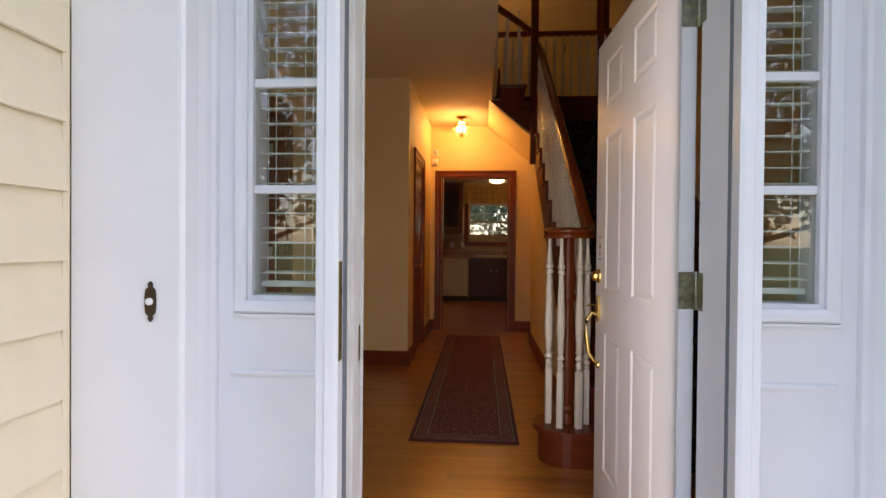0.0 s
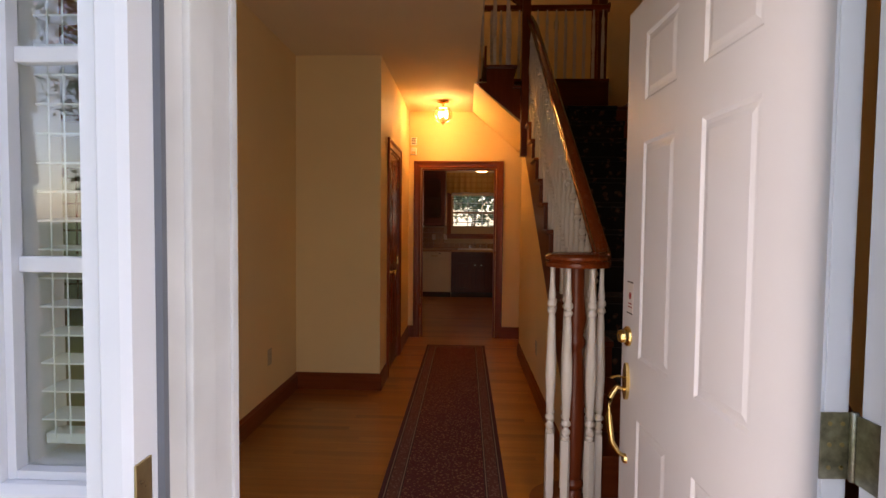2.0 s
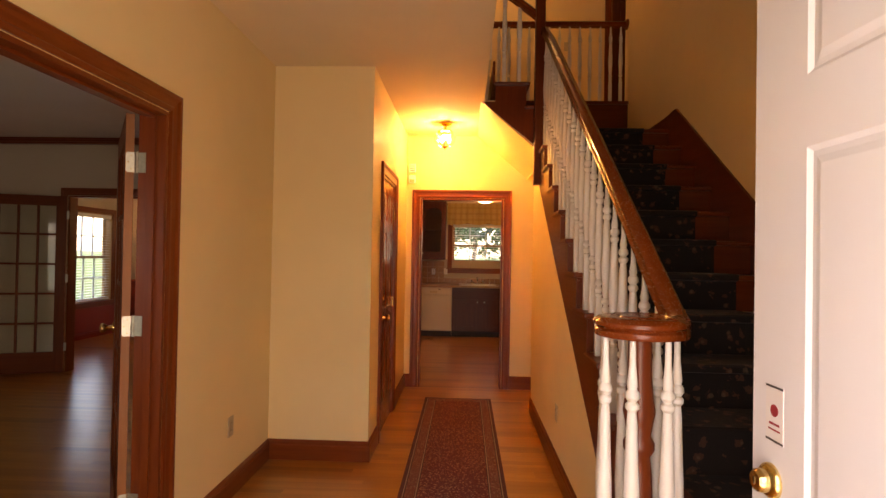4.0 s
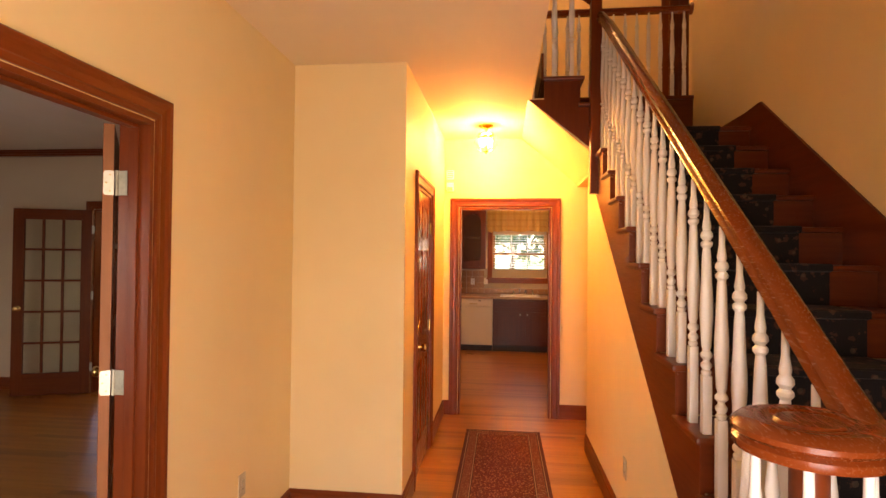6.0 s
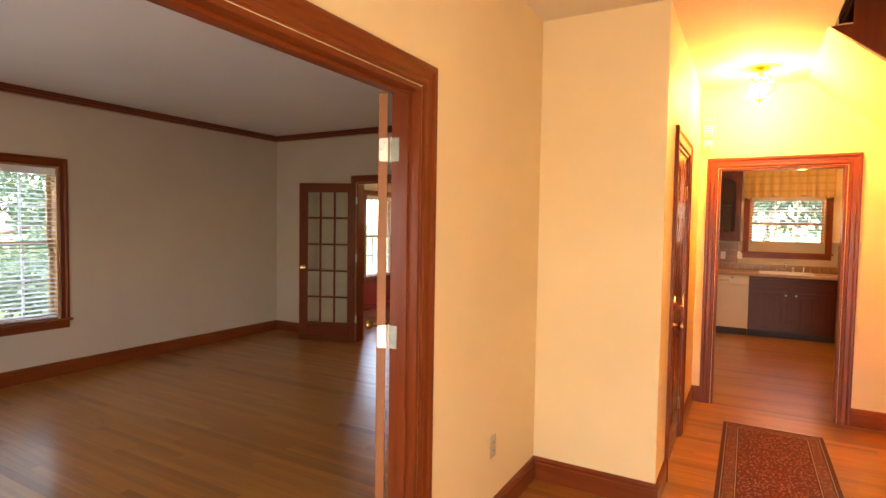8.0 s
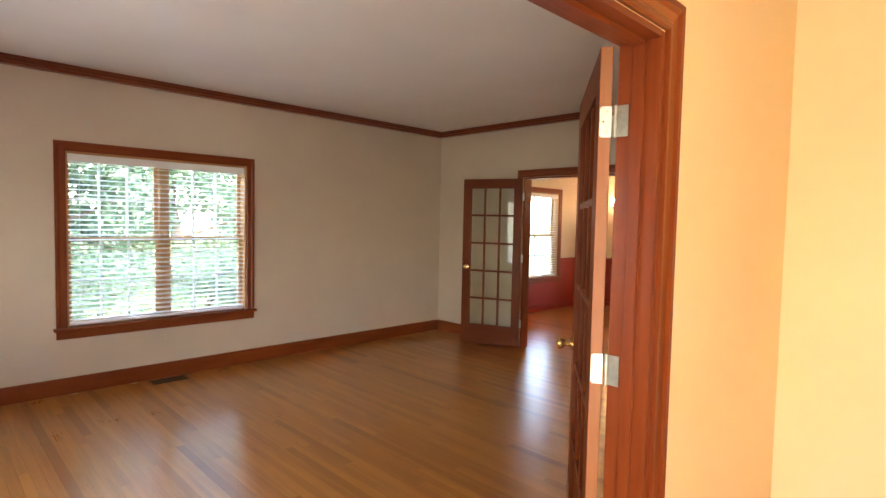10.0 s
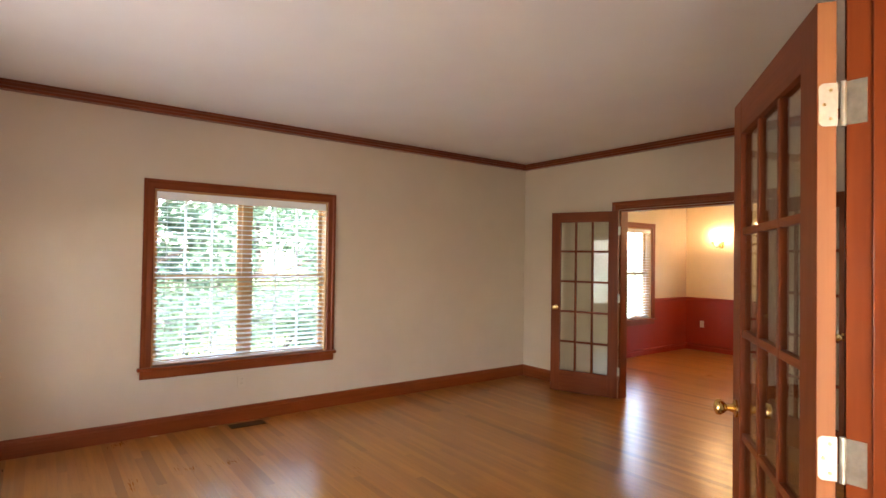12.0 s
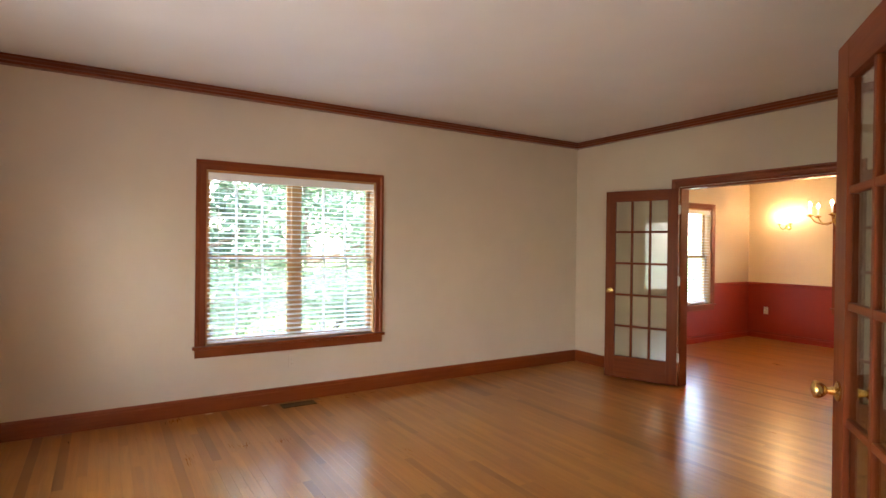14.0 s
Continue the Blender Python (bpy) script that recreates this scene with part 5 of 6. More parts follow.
# floor register below the window
fr_ = thing("floor_register", (-5.61, 4.07, 0), "brown metal floor register in the oak boards", "vent")
part("frame", boxes((-5.665, -5.645, 3.92, 4.22, 0.0, 0.005), (-5.565, -5.545, 3.92, 4.22, 0.0, 0.005), (-5.645, -5.565, 3.92, 3.935, 0.0, 0.005), (-5.645, -5.565, 4.205, 4.22, 0.0, 0.005)), DARKMETAL, fr_)
part("well", boxes((-5.645, -5.565, 3.935, 4.205, 0.0005, 0.0015)), STKD, fr_)
for i in range(17):
    part("slat", boxes((-5.645, -5.565, 3.943 + 0.0155 * i, 3.949 + 0.0155 * i, 0.001, 0.0045)), DARKMETAL, fr_)

# ---- kitchen ----
def shaker(parent, x0, x1, z0, z1, y, mat, name="door"):
    """A framed cabinet front with a raised middle, its face at y towards the room."""
    d = part(name, boxes((x0, x1, y, y + 0.014, z0, z1)), mat, parent)
    f = 0.05 if z1 - z0 > 0.25 else 0.03
    part("frame", boxes((x0, x0 + f, y - 0.006, y, z0, z1), (x1 - f, x1, y - 0.006, y, z0, z1), (x0 + f, x1 - f, y - 0.006, y, z0, z0 + f), (x0 + f, x1 - f, y - 0.006, y, z1 - f, z1)), mat, d)
    part("field", boxes((x0 + f + 0.012, x1 - f - 0.012, y - 0.005, y, z0 + f + 0.012, z1 - f - 0.012), bevel=0.004), mat, d)
    return d


YC = 11.05
dw = thing("dishwasher", (-0.17, 11.3, 0), "almond front-loading dishwasher built under the counter", "dishwasher")
part("body", boxes((-0.465, 0.115, YC + 0.02, 11.62, 0.10, 0.865)), APPLIANCE, dw)
part("door", boxes((-0.462, 0.112, YC - 0.012, YC + 0.02, 0.115, 0.735), bevel=0.006), APPLIANCE, dw)
cpn = part("control_panel", boxes((-0.462, 0.112, YC - 0.016, YC + 0.02, 0.74, 0.862), bevel=0.006), APPLIANCE, dw)
part("handle", boxes((-0.27, -0.14, YC - 0.028, YC - 0.014, 0.775, 0.80), bevel=0.004), PLASTIC, cpn)
part("badge", boxes((-0.12, -0.08, YC - 0.018, YC - 0.0155, 0.83, 0.842)), STKD, cpn)
part("toe_kick", boxes((-0.46, 0.11, YC + 0.05, YC + 0.07, 0.0, 0.10)), STKD, dw)
bc = thing("base_cabinet", (0.62, 11.3, 0), "dark cherry sink cabinet with two doors and false drawers", "cabinet")
part("body", boxes((0.118, 1.16, YC + 0.02, 11.62, 0.10, 0.866)), KITWOOD, bc)
for x0, x1, kx in ((0.15, 0.60, 0.57), (0.66, 1.13, 0.69)):
    d = shaker(bc, x0, x1, 0.13, 0.66, YC, KITWOOD)
    part("knob", lathe([(0.006, YC), (0.006, YC - 0.016), (0.014, YC - 0.022), (0.010, YC - 0.032)], 14, (kx, 0, 0.62), axis="y"), NICKEL, d, "small pale knob", True)
    shaker(bc, x0, x1, 0.70, 0.84, YC, KITWOOD, "drawer_front")
part("toe_kick", boxes((0.118, 1.16, YC + 0.06, YC + 0.08, 0.0, 0.10)), STKD, bc)
bc2 = thing("base_cabinet", (2.0, 11.3, 0), "dark cherry base cabinet under the counter", "cabinet")
part("body", boxes((1.162, 2.9, YC + 0.02, 11.62, 0.10, 0.866)), KITWOOD, bc2)
shaker(bc2, 1.19, 1.62, 0.13, 0.84, YC, KITWOOD)
part("toe_kick", boxes((1.162, 2.9, YC + 0.06, YC + 0.08, 0.0, 0.10)), STKD, bc2)
bc3 = thing("base_cabinet", (-0.8, 11.3, 0), "dark cherry base cabinet under the counter", "cabinet")
part("body", boxes((-1.12, -0.468, YC + 0.02, 11.62, 0.10, 0.866)), KITWOOD, bc3)
shaker(bc3, -1.05, -0.49, 0.13, 0.84, YC, KITWOOD)
part("toe_kick", boxes((-1.12, -0.468, YC + 0.06, YC + 0.08, 0.0, 0.10)), STKD, bc3)
ct = part("countertop", boxes((-1.12, 2.9, YC - 0.03, 11.625, 0.868, 0.905), bevel=0.008), COUNTER)
tagged(ct, "tan laminate kitchen countertop with a rounded edge", "countertop")
sk = thing("kitchen_sink", (0.57, 11.32, 0.905), "white enamel drop-in kitchen sink with a raised rim", "sink")
part("rim", boxes((0.24, 0.90, 11.10, 11.13, 0.905, 0.920), (0.24, 0.90, 11.50, 11.56, 0.905, 0.920), (0.24, 0.28, 11.13, 11.50, 0.905, 0.920), (0.86, 0.90, 11.13, 11.50, 0.905, 0.920), bevel=0.005), WHITE, sk)
part("basin", boxes((0.28, 0.86, 11.13, 11.50, 0.905, 0.909)), WHITE, sk)
fc = thing("faucet", (0.57, 11.53, 0.92), "chrome kitchen faucet with two handles", "faucet")
CHROME = metal("chrome", (0.85, 0.85, 0.86), 0.1)
part("spout", tube(bmesh.new(), [(0.57, 11.53, 0.92), (0.57, 11.53, 1.00), (0.57, 11.50, 1.035), (0.57, 11.42, 1.045), (0.57, 11.34, 1.03), (0.57, 11.325, 1.01)], 0.011, 10), CHROME, fc, "", True)
for x in (0.47, 0.67):
    part("handle", lathe([(0.020, 0.92), (0.018, 0.95), (0.010, 0.958), (0.024, 0.975), (0.022, 0.99)], 14, (x, 11.53, 0)), CHROME, fc, "", True)
part("deck", boxes((0.44, 0.70, 11.51, 11.55, 0.920, 0.928), bevel=0.003), CHROME, fc)
part("sprayer", lathe([(0.014, 0.92), (0.012, 0.96), (0.016, 0.985), (0.010, 1.0)], 12, (0.80, 11.53, 0)), CHROME, fc, "", True)

wc = thing("wall_cabinet", (-0.24, 11.46, 1.40), "dark cherry wall cabinet with an arched glass door", "cabinet")
part("body", boxes((-0.47, -0.02, 11.32, 11.335, 1.38, 1.40), (-0.47, -0.455, 11.32, 11.62, 1.40, 2.42), (-0.035, -0.02, 11.32, 11.62, 1.40, 2.42), (-0.47, -0.02, 11.605, 11.62, 1.40, 2.42), (-0.455, -0.035, 11.32, 11.62, 1.40, 1.415), (-0.455, -0.035, 11.32, 11.62, 2.405, 2.42), (-0.455, -0.035, 11.36, 11.60, 1.90, 1.915)), KITWOOD, wc)
part("light_rail", boxes((-0.475, -0.015, 11.30, 11.34, 1.36, 1.395), bevel=0.006), KITWOOD, wc)
dr = bmesh.new()
ox0, ox1, oz0 = -0.39, -0.10, 1.50
box(dr, -0.465, ox0, 11.300, 11.320, 1.405, 2.41)
box(dr, ox1, -0.025, 11.300, 11.320, 1.405, 2.41)
box(dr, ox0, ox1, 11.300, 11.320, 1.405, oz0)
arch = [(ox0 + (ox1 - ox0) * i / 12, 2.22 + 0.08 * math.sin(math.pi * i / 12)) for i in range(13)]
prism(dr, [(ox0, 2.41)] + arch + [(ox1, 2.41)], "y", 11.300, 11.320)
door_ = part("door", dr, KITWOOD, wc)
part("pane", boxes((ox0 - 0.005, ox1 + 0.005, 11.309, 11.312, oz0 - 0.005, 2.31)), DOORGLASS, door_)
part("muntin", boxes((-0.253, -0.237, 11.303, 11.318, oz0, 2.30)), KITWOOD, door_)
for z in (1.76, 2.02):
    part("muntin", boxes((ox0, ox1, 11.3035, 11.3175, z - 0.008, z + 0.008)), KITWOOD, door_)
part("knob", lathe([(0.006, 11.30), (0.006, 11.284), (0.014, 11.278), (0.010, 11.268)], 14, (-0.43, 0, 1.47), axis="y"), NICKEL, door_, "small pale knob", True)

# tile backsplash
bs = thing("backsplash", (0.3, 11.63, 0.905), "brown glazed tile backsplash behind the counter", "backsplash", kind="structure")
part("grout", boxes((-1.10, 1.9, 11.632, 11.639, 0.906, 1.36)), GROUT, bs)
TM = boxes((0.0, 0.1, 11.626, 11.633, 0.0, 0.1), bevel=0.003)
_tile = None
for r in range(4):
    for c_ in range(28):
        x, z = -1.09 + 0.1045 * c_, 0.910 + 0.1045 * r
        if z + 0.1 > 1.10 and -0.03 < x + 0.1 and x < 1.17:
            continue
        if _tile is None:
            bmesh.ops.translate(TM, verts=TM.verts, vec=(x, 0, z))
            _tile, _tx, _tz = part("tile", TM, TILE, bs), x, z
        else:
            o = _tile.copy()
            scene.collection.objects.link(o)
            o.location = (x - _tx, 0, z - _tz)

# plaid valance above the kitchen window
m, nt, b = material("yellow_plaid_cloth")
v = coords(nt)
sx = nt.nodes.new("ShaderNodeSeparateXYZ")
nt.links.new(v, sx.inputs[0])
def stripes(src, period, width):
    return arith(nt, "LESS_THAN", arith(nt, "FRACT", arith(nt, "DIVIDE", src, period)), width)
c = mixed(nt, arith(nt, "MULTIPLY", stripes(sx.outputs[0], 0.11, 0.34), 0.5), (0.82, 0.60, 0.25), (0.70, 0.42, 0.14))
c = mixed(nt, arith(nt, "MULTIPLY", stripes(sx.outputs[2], 0.11, 0.30), 0.45), c, (0.66, 0.38, 0.13))
c = mixed(nt, arith(nt, "MULTIPLY", stripes(arith(nt, "ADD", sx.outputs[0], 0.03), 0.055, 0.1), 0.5), c, (0.82, 0.62, 0.30))
nt.links.new(c, b.inputs["Base Color"])
b.inputs["Roughness"].default_value = 0.9
bumped(nt, b, noise_of(nt, v, 300, 2), 0.4, 0.001)
PLAID = m
va = thing("window_valance", (0.57, 11.58, 2.2), "yellow plaid valance with a scalloped lower edge over the window", "curtain")
bm = bmesh.new()
nx, nz = 90, 10
vs = []
for i in range(nx + 1):
    f = i / nx
    x = 0.00 + 1.14 * f
    low = 2.045 - 0.035 * abs(math.sin(3 * math.pi * f)) - 0.03 * (1 if f < 0.08 or f > 0.92 else 0)
    col = []
    for j in range(nz + 1):
        g = j / nz
        z = 2.41 + (low - 2.41) * g
        y = 11.575 - 0.018 - 0.016 * g * math.sin(2 * math.pi * f * 9.3 + 0.6 * math.sin(7 * f)) - 0.010 * g
        col.append(bm.verts.new((x, y, z)))
    vs.append(col)
for i in range(nx):
    for j in range(nz):
        bm.faces.new((vs[i][j], vs[i + 1][j], vs[i + 1][j + 1], vs[i][j + 1]))
bmesh.ops.solidify(bm, geom=bm.faces, thickness=0.003)
part("cloth", bm, PLAID, va, "", True)
part("rod", tube(bmesh.new(), [(-0.01, 11.60, 2.40), (1.15, 11.60, 2.40)], 0.012, 8), BRASS, va, "", True)

# ---- dining room ----
def candle_arm(parent, c, a, reach, drop, z):
    """A curved brass arm with its cup, candle and lit bulb."""
    dx, dy = math.cos(a), math.sin(a)
    p = [(c[0] + dx * r, c[1] + dy * r, z + h) for r, h in ((0.02, 0.02), (0.08 * reach / 0.3, -0.05 - drop), (0.17 * reach / 0.3, -0.075 - drop), (0.25 * reach / 0.3, -0.045 - drop), (reach, 0.02))]
    arm = part("arm", tube(bmesh.new(), p, 0.007, 8), BRASS, parent, "", True)
    e = (c[0] + dx * reach, c[1] + dy * reach)
    part("cup", lathe([(0.012, z + 0.012), (0.034, z + 0.024), (0.036, z + 0.030), (0.014, z + 0.034), (0.013, z + 0.045)], 14, (*e, 0)), BRASS, arm, "", True)
    part("candle", lathe([(0.011, z + 0.044), (0.011, z + 0.125), (0.006, z + 0.13)], 12, (*e, 0)), WHITE, arm, "", True)
    part("bulb", lathe([(0.006, z + 0.13), (0.013, z + 0.146), (0.012, z + 0.160), (0.005, z + 0.178), (0.001, z + 0.186)], 12, (*e, 0)), BULB_SMALL, arm, "lit flame bulb", True)


ch = thing("chandelier", (-3.68, 9.7, CEILING), "lit brass candle chandelier hanging in the dining room", "chandelier")
part("canopy", lathe([(0.06, CEILING), (0.055, CEILING - 0.02), (0.015, CEILING - 0.035)], 20, (-3.68, 9.7, 0)), BRASS, ch, "", True)
part("chain", tube(bmesh.new(), [(-3.68, 9.7, CEILING - 0.03), (-3.68, 9.7, 2.15)], 0.007, 6), BRASS, ch, "", True)
part("column", lathe([(0.010, 2.16), (0.022, 2.13), (0.016, 2.08), (0.035, 2.02), (0.026, 1.95), (0.016, 1.90), (0.045, 1.82), (0.058, 1.77), (0.040, 1.71), (0.020, 1.68), (0.026, 1.65), (0.004, 1.62)], 20, (-3.68, 9.7, 0)), BRASS, ch, "", True)
for i in range(6):
    candle_arm(ch, (-3.68, 9.7), 2 * math.pi * i / 6 + 2.75, 0.29, 0.0, 1.80)

sc = thing("wall_sconce", (-5.13, 11.62, 1.80), "lit brass two-candle wall sconce", "wall lamp")
part("back_plate", lathe([(0.045, 11.64), (0.040, 11.628), (0.018, 11.62), (0.012, 11.60)], 18, (-5.13, 0, 1.78), axis="y"), BRASS, sc, "", True)
for a in (math.pi * 1.28, math.pi * 1.72):
    candle_arm(sc, (-5.13, 11.615), a, 0.13, -0.02, 1.80)

# ---- outdoors ----
m, nt, b = material("lawn")
v = coords(nt)
c = ramp(nt, noise_of(nt, v, 0.6, 5), [(0.3, (0.05, 0.10, 0.025)), (0.7, (0.11, 0.17, 0.045))])
nt.links.new(c, b.inputs["Base Color"])
b.inputs["Roughness"].default_value = 0.9
bumped(nt, b, noise_of(nt, v, 30, 4), 0.8, 0.03)
LAWN = m
g = bmesh.new()
bmesh.ops.create_grid(g, x_segments=40, y_segments=40, size=600)
for vv in g.verts:
    vv.co.z = -0.36
structure("ground", g, LAWN, "green mown lawn around the house", "lawn")

m, nt, b = material("leaf")
ge = nt.nodes.new("ShaderNodeNewGeometry")
c = ramp(nt, ge.outputs["Random Per Island"], [(0.0, (0.050, 0.095, 0.060)), (0.5, (0.080, 0.140, 0.085)), (1.0, (0.115, 0.185, 0.105))])
nt.links.new(c, b.inputs["Base Color"])
b.inputs["Roughness"].default_value = 0.5
tr = nt.nodes.new("ShaderNodeBsdfTranslucent")
nt.links.new(mixed(nt, 0.5, c, (0.16, 0.27, 0.15)), tr.inputs["Color"])
ms_ = nt.nodes.new("ShaderNodeMixShader")
ms_.inputs[0].default_value = 0.4
nt.links.new(b.outputs[0], ms_.inputs[1])
nt.links.new(tr.outputs[0], ms_.inputs[2])
nt.links.new(ms_.outputs[0], nt.nodes["Material Output"].inputs[0])
LEAF = m
BARK = wood("bark", (0.05, 0.035, 0.025), (0.10, 0.075, 0.055), (0.16, 0.125, 0.095), rough=0.9, coat=0.0, fine=14)


def leaf_cloud(rnd, blobs, count, size):
    """Many small folded leaves scattered in uneven clumps, with gaps."""
    verts, faces = [], []
    w = np.array([r ** 2 for *_, r in blobs])
    pick = rnd.choice(len(blobs), size=count, p=w / w.sum())
    for i in pick:
        cx, cy, cz, r = blobs[i]
        d = rnd.normal(size=3)
        d /= np.linalg.norm(d)
        p = np.array((cx, cy, cz)) + d * r * rnd.uniform(0.45, 1.05) * (1, 1, 0.8)
        a, u = rnd.normal(size=3), rnd.normal(size=3)
        a /= np.linalg.norm(a)
        u -= a * (a @ u)
        u /= np.linalg.norm(u)
        s = size * rnd.uniform(0.6, 1.3)
        k = len(verts)
        n = np.cross(a, u)
        verts += [p - a * s, p + u * s * 0.45 + n * s * 0.12, p + a * s, p - u * s * 0.45 + n * s * 0.12]
        faces += [(k, k + 1, k + 2), (k, k + 2, k + 3)]
    me = bpy.data.meshes.new("crown")
    me.from_pydata([tuple(x) for x in verts], [], faces)
    me.materials.append(LEAF)
    return me


def tree(at, h, seed, spread, count, size, low, label):
    rnd = np.random.RandomState(seed)
    t = thing("tree", at, label, "tree", "trees around the house")
    x, y, z = at
    bend = [(x + 0.12 * math.sin(k * 1.3 + seed), y + 0.12 * math.cos(k * 1.7 + seed), z + h * 0.75 * k / 6) for k in range(7)]
    part("trunk", tube(bmesh.new(), bend, [0.19 - 0.022 * k for k in range(7)], 9), BARK, t, "", True)
    blobs = []
    for k in range(8):
        a = 2.4 * k + seed
        z0 = z + h * (low + (0.8 - low) * k / 8)
        ln = spread * rnd.uniform(0.55, 1.0)
        tip = (x + ln * math.cos(a), y + ln * math.sin(a), z0 + ln * 0.35)
        part("limb", tube(bmesh.new(), [(x, y, z0 - 0.2), (x + 0.5 * ln * math.cos(a), y + 0.5 * ln * math.sin(a), z0 + ln * 0.1), tip], [0.07, 0.045, 0.02], 6), BARK, t, "", True)
        blobs.append((tip[0] - x, tip[1] - y, tip[2] - z, spread * rnd.uniform(0.35, 0.6)))
        blobs.append((0.5 * (tip[0] - x), 0.5 * (tip[1] - y), tip[2] - z + 0.4, spread * rnd.uniform(0.3, 0.5)))
    blobs.append((0, 0, h * 0.9, spread * 0.55))
    o = new("crown", leaf_cloud(rnd, blobs, count, size))
    o.parent = t
    return t


def shrub(at, r, seed, count, label):
    rnd = np.random.RandomState(seed)
    s = thing("shrub", at, label, "shrub", "shrubs around the house")
    blobs = [(rnd.uniform(-r, r) * 0.7, rnd.uniform(-r, r) * 0.7, r * rnd.uniform(0.3, 0.9), r * rnd.uniform(0.4, 0.6)) for _ in range(6)]
    for k in range(4):
        part("stem", tube(bmesh.new(), [at, (at[0] + blobs[k][0] * 0.8, at[1] + blobs[k][1] * 0.8, at[2] + blobs[k][2])], [0.03, 0.012], 6), BARK, s, "", True)
    o = new("crown", leaf_cloud(rnd, blobs, count, 0.05))
    o.parent = s
    return s


GZ = -0.36
for i, (x, y, h, sp) in enumerate(((-12.5, 4.2, 6.5, 2.1), (-15.0, 1.0, 7.5, 2.5), (-16.0, 7.5, 7.5, 2.6), (-20.0, 11.0, 7.0, 2.6))):
    tree((x, y, GZ), h, 3 + i, sp, 8000, 0.12, 0.10, "leafy green tree with low branches on the lawn")
for i, (x, y, h, sp) in enumerate(((-1.5, 21.0, 7.0, 2.4), (3.2, 24.0, 8.0, 2.6), (0.8, 29.0, 9.5, 3.0), (-6.0, 24.0, 8.5, 2.8))):
    tree((x, y, GZ), h, 21 + i, sp, 9000, 0.13, 0.25, "leafy green tree behind the house")
for i, (x, y, h, sp) in enumerate(((-4.2, -8.5, 8.0, 2.6), (6.0, -8.5, 8.0, 2.7), (-8.5, -13.0, 9.5, 2.8), (9.5, -12.0, 9.0, 3.0), (2.0, -15.0, 9.0, 3.0))):
    tree((x, y, GZ), h, 41 + i, sp, 7000, 0.11, 0.14, "leafy green tree in the front garden")
for i, (x, y, r) in enumerate(((-9.6, 2.2, 1.3), (-10.0, 4.2, 1.5), (-10.2, 6.0, 1.2), (-10.4, 0.2, 1.4), (-10.6, 7.8, 1.1), (-13.5, 5.6, 1.7), (-13.0, 8.4, 1.3))):
    shrub((x, y, GZ), r, 60 + i, 5200, "dense green shrub beside the house")

# daylight that enters by the front window of the living room
_l = bpy.data.lights.new("window_daylight", "AREA")
_l.shape, _l.size, _l.size_y, _l.energy, _l.color = "RECTANGLE", 1.5, 1.4, WINDOW_W, (0.93, 0.97, 1.0)
new("window_daylight", _l).matrix_world = look((-3.38, 1.80, 1.30), (-3.3, 4.0, 1.75))

# daylight that enters by the open front door
_l = bpy.data.lights.new("door_daylight", "AREA")
_l.shape, _l.size, _l.size_y, _l.energy, _l.color = "RECTANGLE", 0.80, 1.9, DOOR_W, (1.0, 0.975, 0.94)
new("door_daylight", _l).matrix_world = look((0.48, 1.64, 1.06), (0.30, 4.0, 1.06))

# ---- oak strip floors: boards run along x ----
PLANK = {}


def plank_mesh(ln):
    key = round(ln, 2)
    if key not in PLANK:
        bm = boxes((0, key - 0.0003, 0, 0.0570, -0.016, 0.0))
        top = [e for e in bm.edges if all(abs(v.co.z) < 1e-6 for v in e.verts)]
        bmesh.ops.bevel(bm, geom=top, offset=0.0003, segments=1, affect="EDGES")
        me = bpy.data.meshes.new("plank")
        bmesh.ops.recalc_face_normals(bm, faces=bm.faces)
        bm.to_mesh(me)
        bm.free()
        me.materials.append(FLOORWOOD)
        PLANK[key] = me
    return PLANK[key]


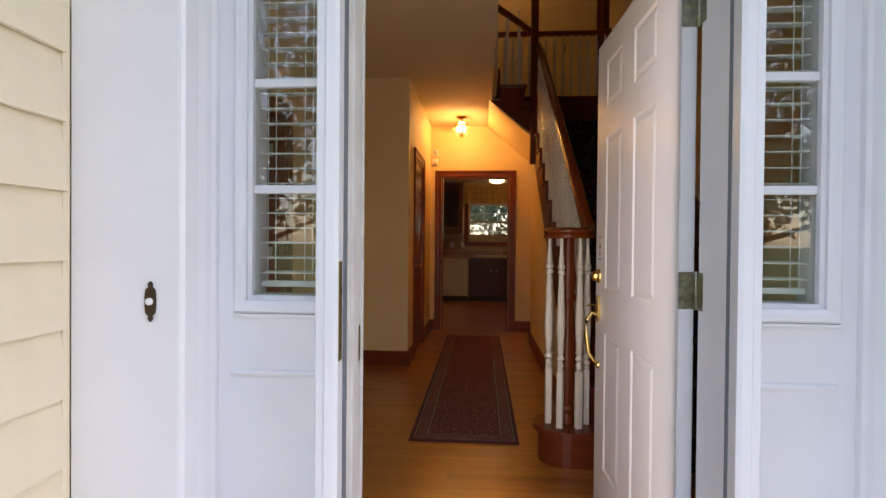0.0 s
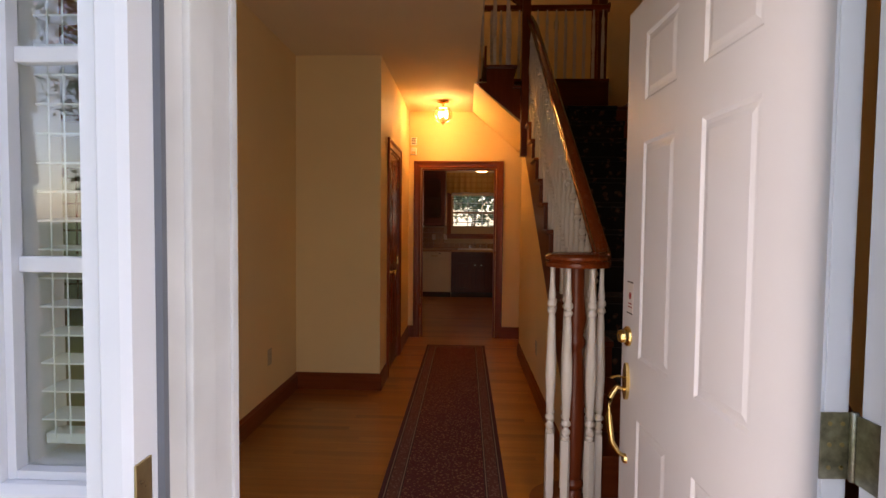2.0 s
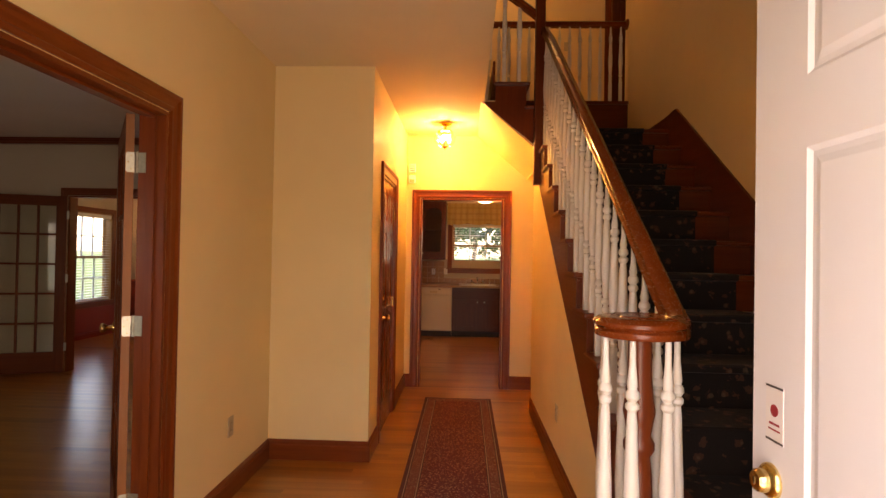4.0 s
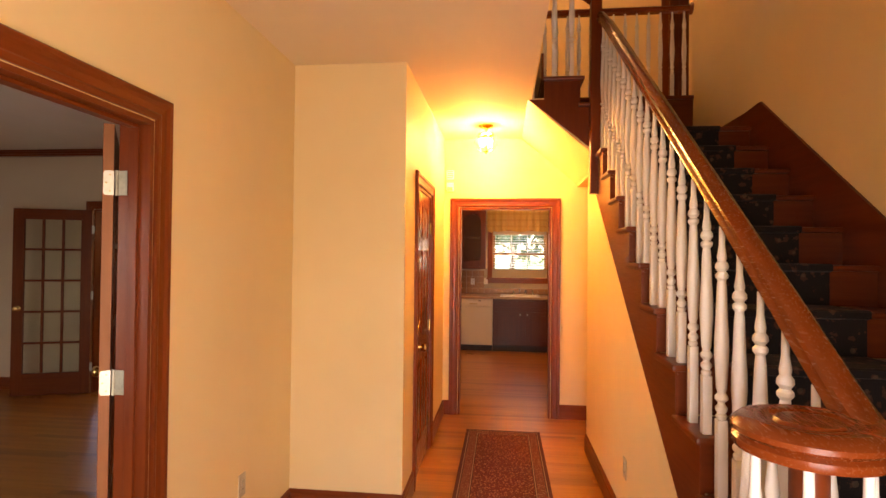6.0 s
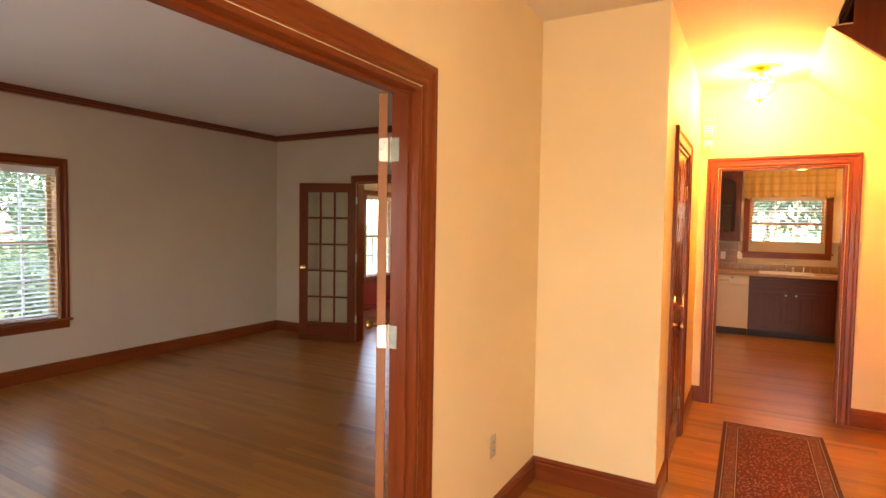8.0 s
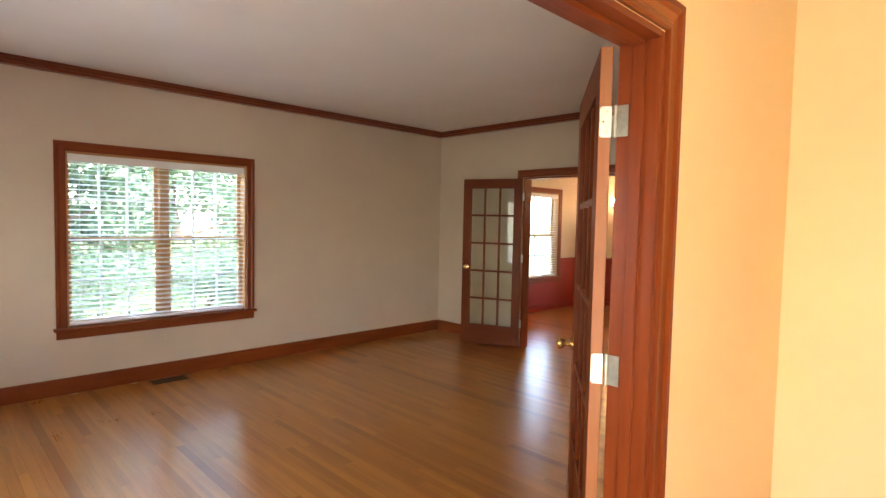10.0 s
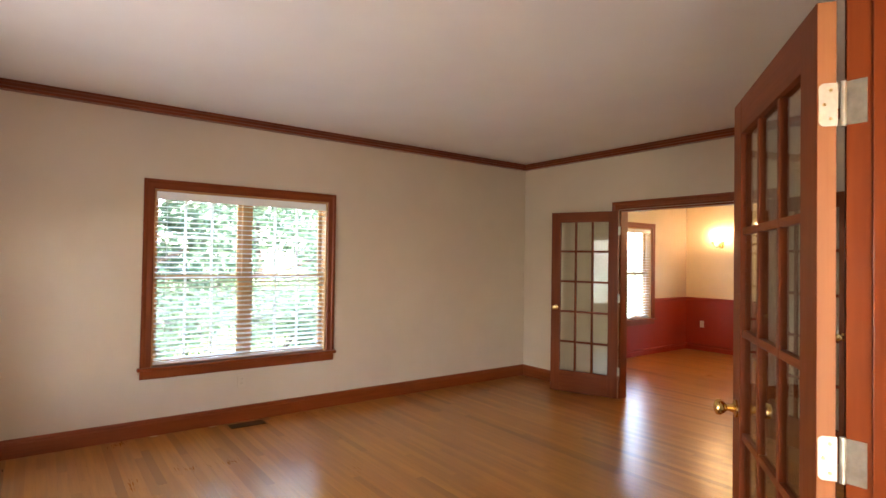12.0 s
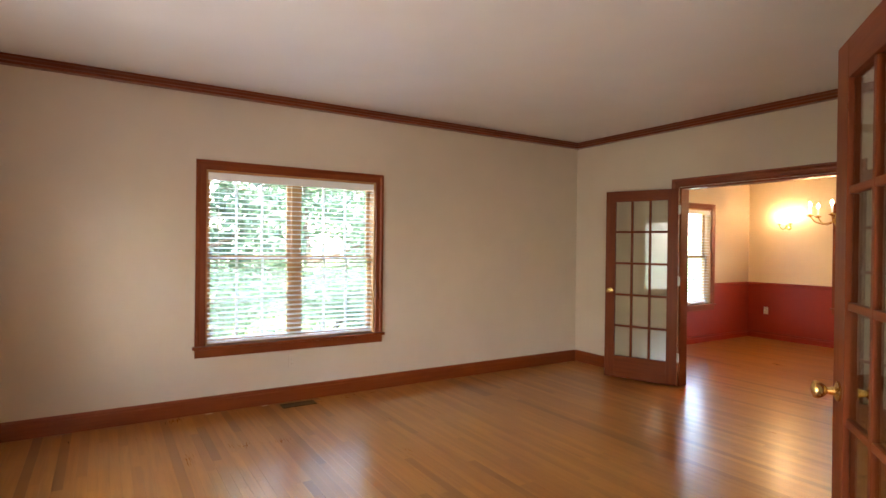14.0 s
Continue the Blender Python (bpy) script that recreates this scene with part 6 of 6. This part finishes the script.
def lay(floor_name, x0, x1, y0, y1, seed, near):
    """Rows of boards; those inside the stretch near (y from, y to) are parts, the rest one joined part."""
    rnd = random.Random(seed)
    root = bpy.data.objects[floor_name]
    verts, faces, count = [], [], 0
    y = y0
    while y < y1 - 0.01:
        x = x0 - rnd.choice((0.0, 0.35, 0.7, 1.1))
        while x < x1 - 0.005:
            ln = rnd.choice((0.75, 0.95, 1.2, 1.45, 1.7, 2.05, 2.4))
            a, b = max(x, x0), min(x + ln, x1)
            if x1 - b < 0.12:
                b = x1
            if b - a > 0.06:
                dz = rnd.uniform(-0.00015, 0.0)
                if near[0] <= y <= near[1] and count < 300 and b < near[2] and a > near[3]:
                    o = new("plank", plank_mesh(b - a))
                    o.parent = root
                    o.location = (a, y, dz)
                    count += 1
                else:
                    k = len(verts)
                    e, w = b - 0.0003, 0.0003
                    verts += [(a, y, -0.016), (e, y, -0.016), (e, y + 0.0570, -0.016), (a, y + 0.0570, -0.016), (a, y, dz - w), (e, y, dz - w), (e, y + 0.0570, dz - w), (a, y + 0.0570, dz - w),
                              (a + w, y + w, dz), (e - w, y + w, dz), (e - w, y + 0.0570 - w, dz), (a + w, y + 0.0570 - w, dz)]
                    faces += [tuple(k + i for i in q) for q in ((0, 1, 5, 4), (1, 2, 6, 5), (2, 3, 7, 6), (3, 0, 4, 7), (4, 5, 9, 8), (5, 6, 10, 9), (6, 7, 11, 10), (7, 4, 8, 11), (8, 9, 10, 11))]
            x = b if b >= x1 else x + ln
        y += 0.0572
    if verts:
        me = bpy.data.meshes.new("planks")
        me.from_pydata(verts, [], faces)
        me.materials.append(FLOORWOOD)
        o = new("planks", me)
        o.parent = root
        o["kind"] = "stuff"


lay("floor_hall", -1.13, 2.03, 1.56, 7.64, 5, (1.5, 7.6, 2.1, -1.2))
lay("floor_living", -5.74, -1.13, 1.72, 7.64, 6, (2.6, 6.6, -0.5, -5.0))
lay("floor_dining", -5.74, -1.25, 7.64, 11.64, 7, (7.6, 9.6, -1.0, -5.8))
lay("floor_kitchen", -1.13, 3.0, 7.64, 11.64, 8, (7.6, 10.4, 3.1, -1.2))
